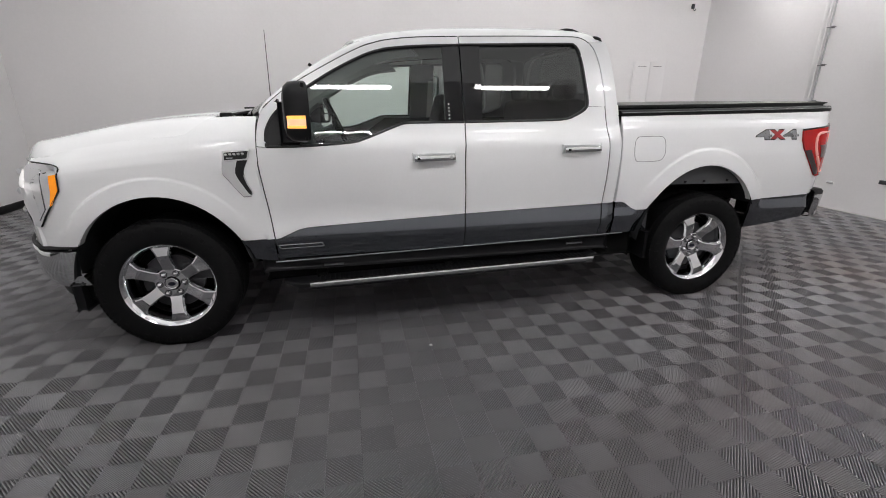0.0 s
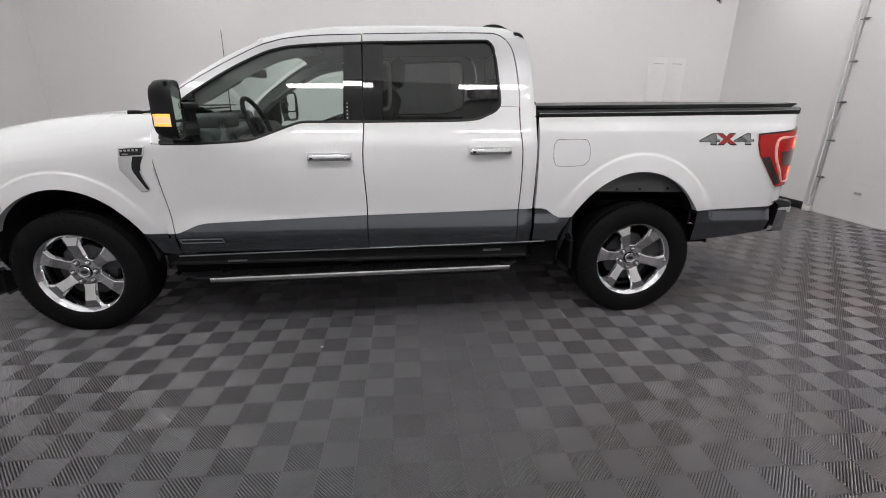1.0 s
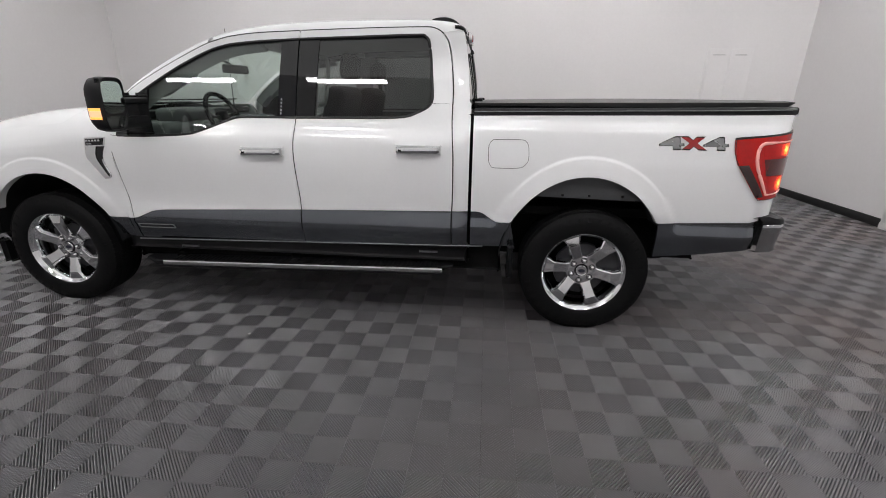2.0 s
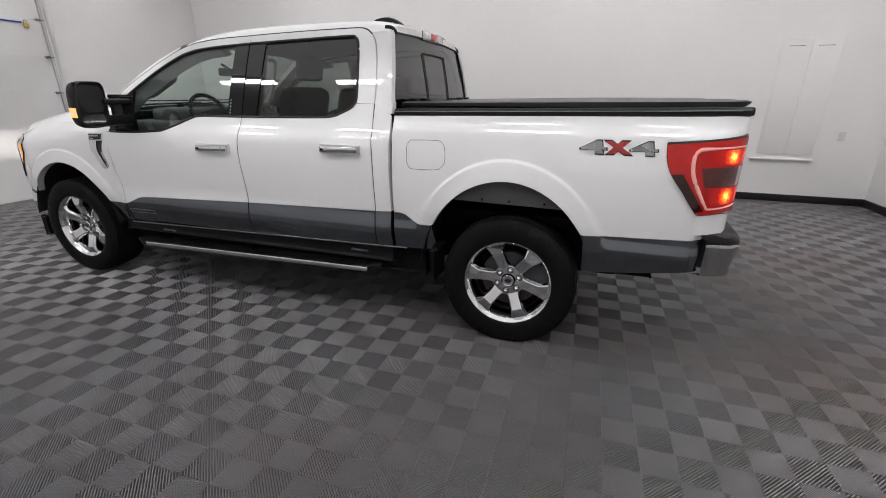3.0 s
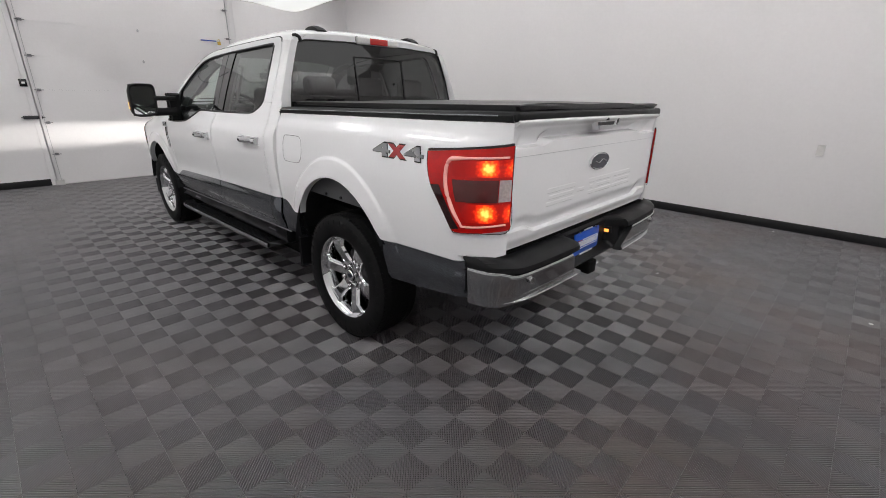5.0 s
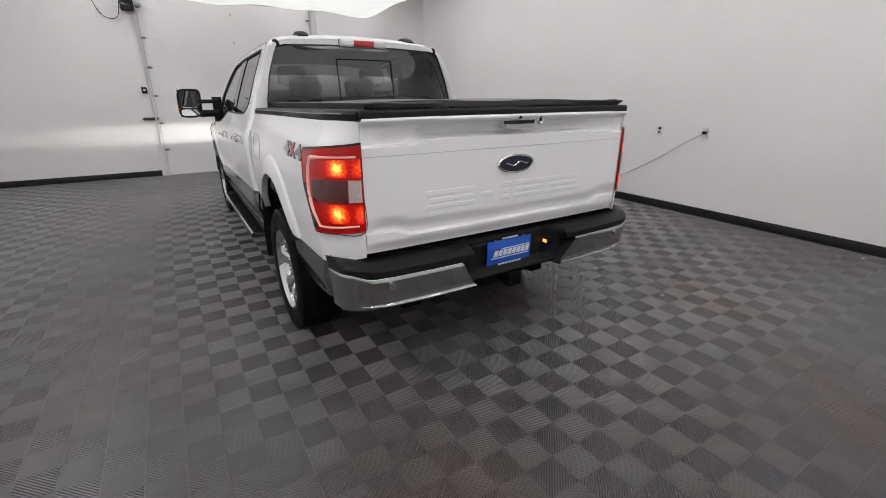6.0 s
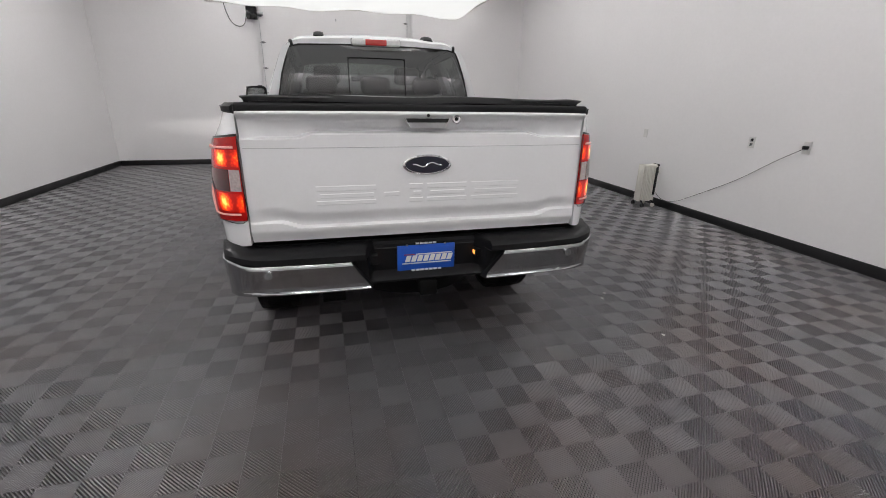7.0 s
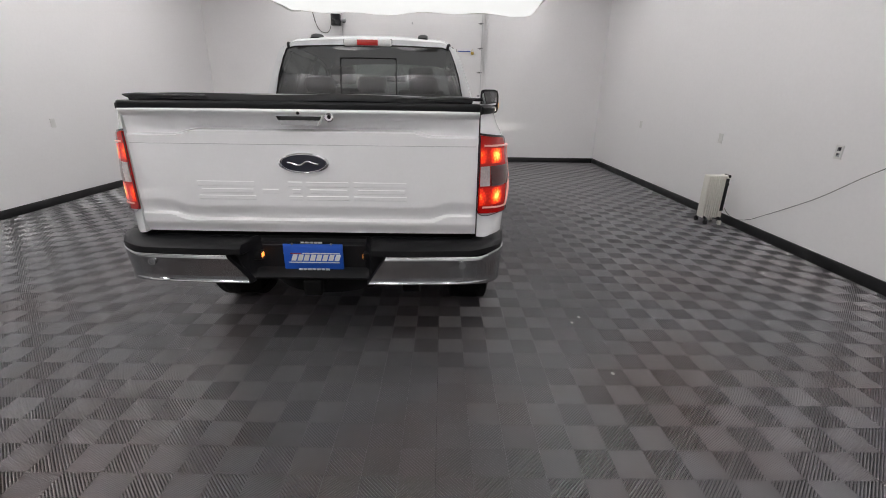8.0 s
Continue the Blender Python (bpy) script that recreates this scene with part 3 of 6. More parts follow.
for x in (-3.6, -1.2, 1.2, 3.6):
    for y in (-2.0, 2.0):
        part("hanger", Geo().tube([(x, y, 0.12), (x, y, ZC - CZ)], 0.004, 6), M_STEEL, canopy)


def unseen_ceiling_lamp(x0, x1, y, mat=M_WESTFILL, wide=.08):
    """An unseen batten with a flat diffuser, on the ceiling beyond the canopy."""
    lamp = thing("unseen_ceiling_lamp", None, None, "lit white ceiling batten out of view, with a flat diffuser", "ceiling lamp", group="ceiling lamps")
    lamp.location = ((x0 + x1) / 2, y, ZC)
    h = (x1 - x0) / 2
    part("housing", Geo().box((-h - 0.02, -wide - .015, -0.05), (h + 0.02, wide + .015, 0.0), 0.006), M_PLATEWHITE, lamp)
    part("diffuser", Geo().box((-h, -wide, -0.075), (h, wide, -0.048), 0.008), mat, lamp, "glowing diffuser")
    return lamp


# south row follows the streaks mirrored in the windows and bed side
for x0, x1 in ((-3.26, -2.26), (-1.23, -.15), (.98, 2.05), (2.8, 3.75)):
    unseen_ceiling_lamp(x0, x1, -3.2, M_BRIGHTDIFFUSER, .048)
    # north row has no known source; added to lift the north wall
    unseen_ceiling_lamp(x0, x1, 2.8, M_NORTHFILL, .048)
# added fill without a known source, brightens the tailgate
for y in (-2.5, -1.25, 0, 1.25, 2.5):
    unseen_ceiling_lamp(5.3, 5.95, y, M_EASTFILL)
# added fill as well, evens out the west wall
for y in (-2.4, -.8, .8, 2.4):
    unseen_ceiling_lamp(-5.0, -4.5, y)


# ---- the pickup: nose towards -x, tail towards +x, centred on y = 0 ----
truck = thing("pickup_truck", None, None, "white crew-cab pickup with grey lower body and chrome wheels", "pickup truck")

door_w = table([(.40, .895), (.50, .932), (.545, .957), (.59, .970), (.628, .985), (.648, .9912), (.666, .9908), (.71, .9872), (.785, .9795), (.95, .994), (1.08, 1.0), (1.16, .998), (1.20, .993), (1.235, .980), (1.27, .960), (1.31, .942), (1.365, .921), (1.48, .882), (1.60, .838), (1.70, .799), (1.80, .755), (1.86, .722), (1.90, .69)])
bed_w = table([(.45, .905), (.52, .933), (.60, .948), (.650, .960), (.668, .9635), (.75, .9555), (.95, .967), (1.08, .966), (1.16, .958), (1.24, .948), (1.28, .940), (1.31, .927), (1.34, .911), (1.40, .890)])
fen_a = table([(.40, .90), (.50, .940), (.60, .962), (.650, .976), (.70, .980), (.95, .986), (1.10, .986), (1.16, .984), (1.20, .978), (1.24, .962), (1.28, .938), (1.32, .905), (1.35, .868), (1.37, .83), (1.38, .80)])
fen_b = table([(.40, .90), (.50, .940), (.60, .958), (.70, .970), (.95, .982), (1.08, .982), (1.14, .976), (1.19, .958), (1.24, .925), (1.28, .885), (1.32, .832), (1.36, .765), (1.38, .72)])
hood_top = table([(-2.72, 1.195), (-2.60, 1.220), (-2.46, 1.246), (-2.34, 1.269), (-2.19, 1.301), (-1.89, 1.352), (-1.57, 1.378), (-1.30, 1.385)])
BEND, BEND_R = 2.78, 0.186
ARCHES = ((-1.83, 0.405, 0.494, 0.55), (1.81, 0.405, 0.519, 0.622))


def flare(x, z):
    add = 0.0
    for xc, zc, a, b in ARCHES:
        r = math.hypot((x - xc) / a, (z - zc) / b)
        add += 0.008 * (1 - smooth(1.165, 1.200, r)) + 0.012 * max(0.0, min(1.0, (1.19 - r) / .17)) if z > zc - 0.1 else 0.0
    return add * smooth(.66, .82, z)


def body_side(sgn):
    """Body side over (s, z); past the tail bend s runs round the corner."""
    def at(s, z, inset=0.0):
        x, w = s, 0.0
        if s > 1.094:
            w = bed_w(z) + flare(s, z) * 1.25
            if s > BEND:
                a = (s - BEND) / 0.27 * math.pi / 2
                k = a / (math.pi / 2)
                x = BEND + BEND_R * lerp(math.sin(a), k, .42) - inset * math.sin(a)
                w -= (w - 0.815) * lerp(1 - math.cos(a), k, .42)
                inset = inset * math.cos(a)
        elif s > -1.242:
            w = door_w(z) - .022 * max(0.0, (s - 1.0) / .088) ** 2.2 * (1 if s < 1.2 else 0)
        else:
            zz = z + (hood_top(-1.57) - hood_top(s)) * smooth(0.95, 1.2, z)
            w = lerp(fen_a(zz), fen_b(zz), smooth(-1.35, -1.95, s) if s < -1.35 else 0.0) + flare(s, z) * 0.9
            w -= 1.0 * max(0.0, -2.2 - s) ** 2
        return (x, sgn * (w - inset), z)
    return at


SPLIT = [(-.011, .515), (-.009, .60), (-.008, .706), (-.007, .873), (-.016, 1.086), (-.011, 1.222), (-.005, 1.334)]
DOOR_FRONT = [(-1.196, .50), (-1.194, .60), (-1.195, .676), (-1.214, .862), (-1.238, 1.108), (-1.238, 1.215)]
DOOR_REAR = [(.983, .545), (.982, .62), (.979, .695), (.986, .882), (.986, 1.13), (.974, 1.314), (.972, 1.43)]
WIN_F_LOW = [(-1.185, 1.215), (-.98, 1.216), (-.72, 1.230), (-.62, 1.252), (-.44, 1.318), (-.37, 1.337), (-.25, 1.339), (-.006, 1.339)]
WIN_F_TOP = [(-1.185, 1.215), (-1.186, 1.29), (-1.150, 1.372), (-1.08, 1.445), (-.997, 1.508), (-.783, 1.638), (-.598, 1.728), (-.50, 1.758), (-.422, 1.772), (-.25, 1.787), (-.006, 1.799)]
DITCH_F = [(-1.238, 1.22), (-1.236, 1.30), (-1.205, 1.405), (-1.13, 1.48), (-1.023, 1.556), (-.826, 1.668), (-.634, 1.765), (-.54, 1.797), (-.453, 1.818), (-.278, 1.838), (-.006, 1.850)]
WIN_R_LOW = [(.0, 1.339), (.55, 1.346), (.695, 1.355), (.76, 1.377), (.819, 1.405), (.845, 1.43)]
WIN_R_TOP = [(.0, 1.800), (.40, 1.813), (.74, 1.823), (.79, 1.815), (.815, 1.785), (.832, 1.70), (.842, 1.60), (.852, 1.48), (.847, 1.432)]
DITCH_R = [(.0, 1.851), (.414, 1.864), (.76, 1.870), (.84, 1.864), (.89, 1.838), (.93, 1.787), (.955, 1.69), (.966, 1.592), (.973, 1.50), (.973, 1.432)]
TONE_DOOR_F = [(-1.197, .667), (-1.165, .673), (-1.092, .704), (-1.04, .722), (-.94, .7315), (-.5, .747), (-.008, .764)]
TONE_DOOR_R = [(.0, .764), (.5, .776), (.981, .787)]


def off(curve, dx=0.0, dz=0.0):
    return [(x + dx, z + dz) for x, z in curve]


def curve2(c):
    return curved(c, 5)


def arch(k, r=1.0, a0=0.0, a1=180.0, n=28, lift=0.0):
    xc, zc, a, b = ARCHES[k]
    return [(xc - a * r * math.cos(math.radians(lerp(a0, a1, i / n))), zc + lift + b * r * math.sin(math.radians(lerp(a0, a1, i / n)))) for i in range(n + 1)]


def outline_tube(surf, curve, r, out, n=6):
    return Geo().tube([surf(x, z, -out) for x, z in curve], r, n)


def seg(c, lo, hi):
    return [p for p in c if lo <= p[0] <= hi]


HANDLE = {"front": (-.339, -.083, 1.112, 1.157), "rear": (.649, .908, 1.145, 1.189)}


def door_handle(surf, sgn, which, parent):
    x0, x1, z0, z1 = HANDLE[which]
    zc, xc = (z0 + z1) / 2, (x0 + x1) / 2
    slope = 0.004
    w = abs(surf(xc, zc)[1])
    h = part("door_handle", Geo(), M_CHROME, parent, "chrome pull handle")
    g = Geo()
    rows = []
    for i in range(25):
        k = i / 24
        x = lerp(x0, x1, k)
        end = max(abs(k - .5) * 2 - .80, 0) / .20
        hh = 0.0185 - 0.002 * end ** 2
        d = 0.036 - 0.010 * end ** 2
        zz = zc + slope * (k - .5)
        ww = abs(surf(x, zz)[1])
        ring = []
        for a in range(12):
            t = a / 12 * 2 * math.pi
            cs, sn = math.cos(t), math.sin(t)
            q = 0.55
            ring.append((x, sgn * (ww + d + 0.010 * math.copysign(abs(cs) ** q, cs)), zz + hh * math.copysign(abs(sn) ** q, sn)))
        rows.append(ring + [ring[0]])
    g.grid(rows)
    for ring in (rows[0], rows[-1]):
        g.add(ring[:-1], [tuple(range(12))])
    for x in (x0 + 0.018, x1 - 0.024):
        zz = zc + slope * ((x - x0) / (x1 - x0) - .5)
        g.box((x - 0.014, sgn * (w - 0.01), zz - 0.015), (x + 0.014, sgn * (w + 0.034), zz + 0.015), 0.005)
    h.data = mesh_of("door_handle", g, M_CHROME)
    part("handle_base", Geo().box((x0 - .006, sgn * (w - 0.012), zc - .022), (x1 + .006, sgn * (w + 0.004), zc + .024), 0.008), M_WHITE, h)
    part("keyhole", Geo().tube([(x1 - .03, sgn * (w + .046), zc + .003), (x1 - .03, sgn * (w + .0485), zc + .003)], 0.009, 14), M_DULLCHROME, h) if which == "front" else None
    part("sensor_dot", Geo().box((x0 + .016, sgn * (w + .045), zc - .008), (x0 + .032, sgn * (w + .0478), zc + .004), 0.002), M_BLACK, h)


MIRROR_TILT = (0.05, 0.03)


def tow_mirror(sgn, parent):
    """Telescoping tow mirror: housing, two arms, two glasses, a lamp in the shell."""
    m = part("mirror_housing", Geo(), M_BLACK, parent, "large black tow mirror housing")

    def turned(g):
        """Sets the shell's open face askew, towards the driver."""
        g.v = [(lerp(-1.035, -.93 + .26 * (abs(y) - 1.23), (x + 1.015) / .183), y, z) for x, y, z in g.v]
        return g
    yo, yi = 1.345, 1.115
    g = Geo()
    rows = []
    N = 40
    for k, (x, sc, dz) in enumerate(((-1.015, .30, .0), (-1.012, .62, .0), (-.995, .84, .0), (-.96, .965, .0), (-.91, 1.0, .0), (-.845, 1.0, .0), (-.832, .975, 0), (-.838, .93, 0), (-.855, .90, 0))):
        ring = []
        for a in range(N):
            t = 2 * math.pi * a / N
            cs, sn = math.cos(t), math.sin(t)
            e = 0.42
            yy = (yo + yi) / 2 + (yo - yi) / 2 * sc * math.copysign(abs(cs) ** e, cs) - 0.012 * sn
            zz = 1.410 + 0.148 * sc * math.copysign(abs(sn) ** e, sn)
            if sn < -0.2:
                yy += 0.02 * (abs(sn) - .2) * (1 if cs < 0 else -1)
            ring.append((x, sgn * yy, zz))
        rows.append(ring + [ring[0]])
    g.grid(rows)
    g.add(rows[0][:-1], [tuple(range(N))])
    m.data = mesh_of("mirror_housing", turned(g), M_BLACK)

    def face(z0, z1, inset):
        pts = []
        for a in range(N):
            t = 2 * math.pi * a / N
            cs, sn = math.cos(t), math.sin(t)
            e = 0.45
            pts.append(((yo + yi) / 2 + (yo - yi) / 2 * inset * math.copysign(abs(cs) ** e, cs), (z0 + z1) / 2 + (z1 - z0) / 2 * math.copysign(abs(sn) ** e, sn)))
        return pts
    # the glasses lean a little outwards, as set by a driver
    part("main_glass", turned(Geo().prism(face(1.362, 1.535, .84), lambda y, z: (-.852 - MIRROR_TILT[0] * (y - 1.23) + MIRROR_TILT[1] * (z - 1.45), sgn * y, z), lambda y, z: (-.846 - MIRROR_TILT[0] * (y - 1.23) + MIRROR_TILT[1] * (z - 1.45), sgn * y, z))), M_MIRROR, m, "mirror glass")
    part("blind_spot_glass", turned(Geo().prism(face(1.285, 1.350, .80), lambda y, z: (-.852, sgn * y, z), lambda y, z: (-.846 - .9 * ((y - 1.23) ** 2), sgn * y, z))), M_MIRROR, m, "small convex mirror glass")
    part("back_plate", turned(Geo().box((-.875, sgn * 1.13, 1.275), (-.853, sgn * 1.33, 1.545), 0.003)), M_BLACK, m)
    for z0, z1, mat, text in ((1.333, 1.345, M_AMBERGLOW, "lit amber signal strip"), (1.346, 1.377, M_PALEAMBER, "pale amber lamp lens"), (1.378, 1.392, M_AMBERGLOW, "lit amber signal strip")):
        lampg = Geo()
        P = []
        for k in range(9):
            a = k / 8
            x = lerp(-.862, -.999, a)
            y = 1.349 - 0.035 * a ** 5
            P.append([(x, sgn * (y - 0.012), z0 - .002), (x, sgn * (y + 0.003), z0), (x, sgn * (y + 0.003), z1), (x, sgn * (y - 0.012), z1 + .002)])
        lampg.grid(P)
        part("signal_lamp", turned(lampg), mat, m, text)
    arm = Geo()
    for z0, z1, x0 in ((1.405, 1.452, -1.03), (1.262, 1.345, -1.045)):
        P = []
        for k in range(7):
            y = lerp(.955, 1.14, k / 6)
            hh = (z1 - z0) / 2 * (1.0 - 0.12 * math.sin(math.pi * k / 6))
            P.append([(x0 + 0.04 + 0.045 * math.copysign(abs(math.cos(t)) ** .6, math.cos(t)), sgn * y, (z0 + z1) / 2 + hh * math.copysign(abs(math.sin(t)) ** .6, math.sin(t))) for t in [2 * math.pi * j / 16 for j in range(17)]])
        arm.grid(P)
    part("mirror_arm", arm, M_BLACK, m)
    part("mirror_foot", Geo().box((-1.10, sgn * .93, 1.235), (-.985, sgn * .985, 1.46), 0.016, 3), M_BLACK, m)


def bars(surf, sgn, x0, x1, z0, z1, n, mat, parent, out, name="lettering_bar"):
    for k in range(n):
        a, b = lerp(x0, x1, (k + .12) / n), lerp(x0, x1, (k + .88) / n)
        p = surf((a + b) / 2, (z0 + z1) / 2, -out)
        part(name, Geo().box((a, p[1] - .0015, z0), (b, p[1] + .0015, z1), 0.001), mat, parent)


def build_side(sgn):
    S = body_side(sgn)
    # front fender
    bottom = [(-2.455, .682), (-2.27, .680)] + arch(0, 1.0, 30.6, 151, 30) + [(-1.392, .664), (-1.206, .667)]
    top = [(-2.455, 1.160), (-2.40, 1.172), (-2.30, 1.192), (-2.15, 1.222), (-1.95, 1.252), (-1.66, 1.279), (-1.61, 1.297), (-1.55, 1.342), (-1.50, 1.370), (-1.40, 1.378), (-1.246, 1.378)]
    left = [(-2.455, .682), (-2.455, 1.160)]
    right = [(-1.204, .667), (-1.221, .862), (-1.245, 1.108), (-1.2465, 1.378)]
    fender = part("front_fender", panel(Geo(), coons(bottom, curve2(top), left, right, 84, 84), S, 0.05), M_WHITE, truck, "white front fender with flared arch")
    low = [(-1.365, .54), (-1.205, .51)]
    part("fender_lower", panel(Geo(), coons(low, [(-1.392, .660), (-1.206, .663)], [(-1.365, .54), (-1.392, .660)], [(-1.205, .51), (-1.206, .663)], 8, 8), S), M_GREY, fender, "dark grey lower body colour")
    # front door: painted panel, frame, glass
    door = part("front_door", panel(Geo(), coons(curve2(TONE_DOOR_F), [(-1.238, 1.219)] + list(map(tuple, curve2(WIN_F_LOW))), [(-1.197, .667)] + DOOR_FRONT[3:] , seg_z(SPLIT, .764, 1.339), 60, 36), S, 0.05), M_WHITE, truck, "closed white front door")
    surround = panel(Geo(), coons(curve2(WIN_F_TOP), curve2(DITCH_F), [(-1.185, 1.215), (-1.238, 1.22)], [(-.006, 1.799), (-.006, 1.850)], 70, 4), S, 0.03)
    part("window_frame", surround, M_WHITE, door)
    part("door_lower", panel(Geo(), coons([(-1.197, .515), (-.6, .513), (-.010, .527)], off(curve2(TONE_DOOR_F), 0, -.003), [(-1.197, .515), (-1.197, .664)], [(-.010, .527), (-.008, .761)], 90, 60), S), M_GREY, door, "dark grey lower body colour")
    inset = lambda d: (lambda s, z, q=0.0: S(s, z, d + q))
    seal = outline_tube(S, curve2(WIN_F_LOW), 0.009, -0.003)
    seal.tube([S(x, z, 0.004) for x, z in curve2(WIN_F_TOP)], 0.010, 6)
    part("window_seal", seal, M_SEAL, door)
    low_b = [(-1.00, 1.216), (-.72, 1.232), (-.62, 1.254), (-.44, 1.319), (-.37, 1.338), (-.125, 1.340)]
    top_b = [(-1.00, 1.504), (-.783, 1.636), (-.598, 1.726), (-.50, 1.756), (-.422, 1.770), (-.25, 1.785), (-.115, 1.792)]
    part("window_pane", panel(Geo(), coons(curve2(low_b), curve2(top_b), [(-1.00, 1.216), (-1.00, 1.504)], [(-.125, 1.340), (-.115, 1.792)], 30, 14), inset(.010), 0.0), M_GLASS, door, "lightly tinted glass")
    part("sail_panel", panel(Geo(), coons([(-1.185, 1.217), (-1.0, 1.217)], [(-1.186, 1.30), (-1.15, 1.374), (-1.08, 1.447), (-1.0, 1.506)], [(-1.185, 1.217), (-1.186, 1.30)], [(-1.0, 1.217), (-1.0, 1.506)], 10, 10), inset(-.002), 0.02), M_BLACK, door, "black plastic sail panel")
    part("pillar_trim", panel(Geo(), coons([(-.125, 1.341), (-.007, 1.341)], [(-.115, 1.793), (-.007, 1.798)], [(-.125, 1.341), (-.115, 1.793)], [(-.007, 1.341), (-.007, 1.798)], 6, 12), lambda s, z, q=0.0: S(s, z, .004 - .008 * (z - 1.57) + q), 0.015), M_GLOSSBLACK, door, "gloss black pillar trim")
    keys = part("keypad", panel(Geo(), coons([(-.109, 1.352), (-.092, 1.352)], [(-.106, 1.455), (-.089, 1.455)], [(-.109, 1.352), (-.106, 1.455)], [(-.092, 1.352), (-.089, 1.455)], 2, 6), inset(.003), 0.003), M_BLACK, door) if sgn < 0 else None
    if keys:
        for k in range(5):
            p = S(-.099, 1.362 + k * .021, .0015)
            part("key_mark", Geo().box((p[0] - .0045, p[1] - .001, p[2] - .005), (p[0] + .0045, p[1] + .001, p[2] + .005)), M_DULLCHROME, door)
    door_handle(S, sgn, "front", door)
    # chrome outline trim on the lower door
    g = Geo()
    for a, b in (((-1.185, .623), (-.925, .625)), ((-1.176, .598), (-.918, .600)), ((-1.185, .623), (-1.176, .598)), ((-.925, .625), (-.918, .600))):
        g.tube([S(*lerp(np.array(a), np.array(b), k / 6), -.002) for k in range(7)], 0.0035, 6)
    part("trim_outline", g, M_STEEL, door, "thin chrome outline badge")
    tow_mirror(sgn, truck)
    # rear door
    rdoor = part("rear_door", panel(Geo(), coons(curve2(TONE_DOOR_R), list(map(tuple, curve2(WIN_R_LOW))) + [(.972, 1.431)], off(seg_z(SPLIT, .764, 1.339), .008), seg_z(DOOR_REAR, .787, 1.431), 56, 36), S, 0.05), M_WHITE, truck, "closed white rear door")
    part("window_frame", panel(Geo(), coons(curve2(WIN_R_TOP), curve2(DITCH_R), [(.0, 1.800), (.0, 1.851)], [(.847, 1.432), (.973, 1.432)], 70, 8), S, 0.03), M_WHITE, rdoor)
    part("door_lower", panel(Geo(), coons([(-.002, .527), (.983, .548)], off(TONE_DOOR_R, 0, -.003), [(-.002, .527), (.0, .761)], [(.983, .548), (.981, .784)], 70, 60), S), M_GREY, rdoor, "dark grey lower body colour")
    seal = Geo().tube([S(x, z, 0.003) for x, z in curve2(WIN_R_LOW)], 0.009, 6).tube([S(x, z, 0.004) for x, z in curve2(WIN_R_TOP)], 0.010, 6)
    part("window_seal", seal, M_SEAL, rdoor)
    part("window_pane", panel(Geo(), coons(curve2([(.115, 1.341), (.55, 1.348), (.695, 1.357), (.76, 1.379), (.819, 1.407), (.845, 1.432)]), curve2([(.128, 1.802), (.40, 1.811), (.74, 1.821), (.79, 1.813), (.815, 1.783)]), [(.115, 1.341), (.128, 1.802)], [(.845, 1.432), (.852, 1.48), (.842, 1.60), (.832, 1.70), (.815, 1.783)], 30, 18), inset(.010), 0.0), M_PRIVACY, rdoor, "dark privacy glass")
    part("pillar_trim", panel(Geo(), coons([(.001, 1.341), (.115, 1.341)], [(.001, 1.799), (.128, 1.802)], [(.001, 1.341), (.001, 1.799)], [(.115, 1.341), (.128, 1.802)], 6, 12), lambda s, z, q=0.0: S(s, z, .004 - .003 * (z - 1.57) + q), 0.015), M_GLOSSBLACK, rdoor, "gloss black pillar trim")
    door_handle(S, sgn, "rear", rdoor)
    # dark strips down in the door gaps, added to deepen their shade
    for line in (off(SPLIT, .004), off(seg_z(DOOR_REAR, .56, 1.43), .004), [(-1.2005, .667), (-1.2175, .862), (-1.2415, 1.108), (-1.242, 1.215), (-1.243, 1.36)], off(seg(curve2(DITCH_F), -1.2, 0), -.001, .003), off(seg(curve2(DITCH_R), 0, .9), .002, .003)):
        part("gap_shade", Geo().tube([S(x, z, .006) for x, z in curve2(line)], .0042, 6), M_SEAL, truck)
    # cab corner behind the rear door
    cr = [(1.086, .545), (1.088, 1.385), (1.080, 1.42), (1.066, 1.60), (1.048, 1.74), (1.030, 1.835)]
    cl = [(.991, .545), (.987, .695), (.994, .882), (.994, 1.13), (.981, 1.314), (.981, 1.50), (.974, 1.592), (.963, 1.69), (.938, 1.787), (.905, 1.835)]
    part("cab_corner", panel(Geo(), coons([(.989, .787), (1.087, .787)], [(.905, 1.839), (1.030, 1.839)], seg_z(cl, .787, 1.839), seg_z(cr, .787, 1.839), 12, 50), S, 0.05), M_WHITE, truck, "white cab corner and rear pillar")
    part("cab_corner_lower", panel(Geo(), coons([(.991, .548), (1.086, .548)], [(.989, .784), (1.087, .784)], [(.991, .548), (.989, .784)], [(1.086, .548), (1.087, .784)], 8, 12), S, 0.05), M_GREY, truck, "dark grey lower body colour")
    # near-black block standing in for the shade between cab and bed
    part("gap_shade", Geo().box((1.070, sgn * .84, .56), (1.120, sgn * .90, 1.375), .004), M_UNDER, truck, "near-black filler for the shade between cab and bed")
    # bed side
    bl = [(1.107, .785), (1.155, .785), (1.185, .775), (1.245, .732), (1.275, .720), (1.362, .722)]
    bottom = bl + arch(1, 1.0, 31.2, 146, 30) + [(2.255, .752), (2.78, .773), (3.05, .815)]
    bed = part("bed_side", panel(Geo(), coons(bottom, [(1.107, 1.366), (2.6, 1.388), (2.80, 1.392), (3.05, 1.398)], [(1.107, .785), (1.107, 1.366)], [(3.05, .815), (3.05, 1.396)], 110, 90), S, 0.04), M_WHITE, truck, "white bed side with flared arch")
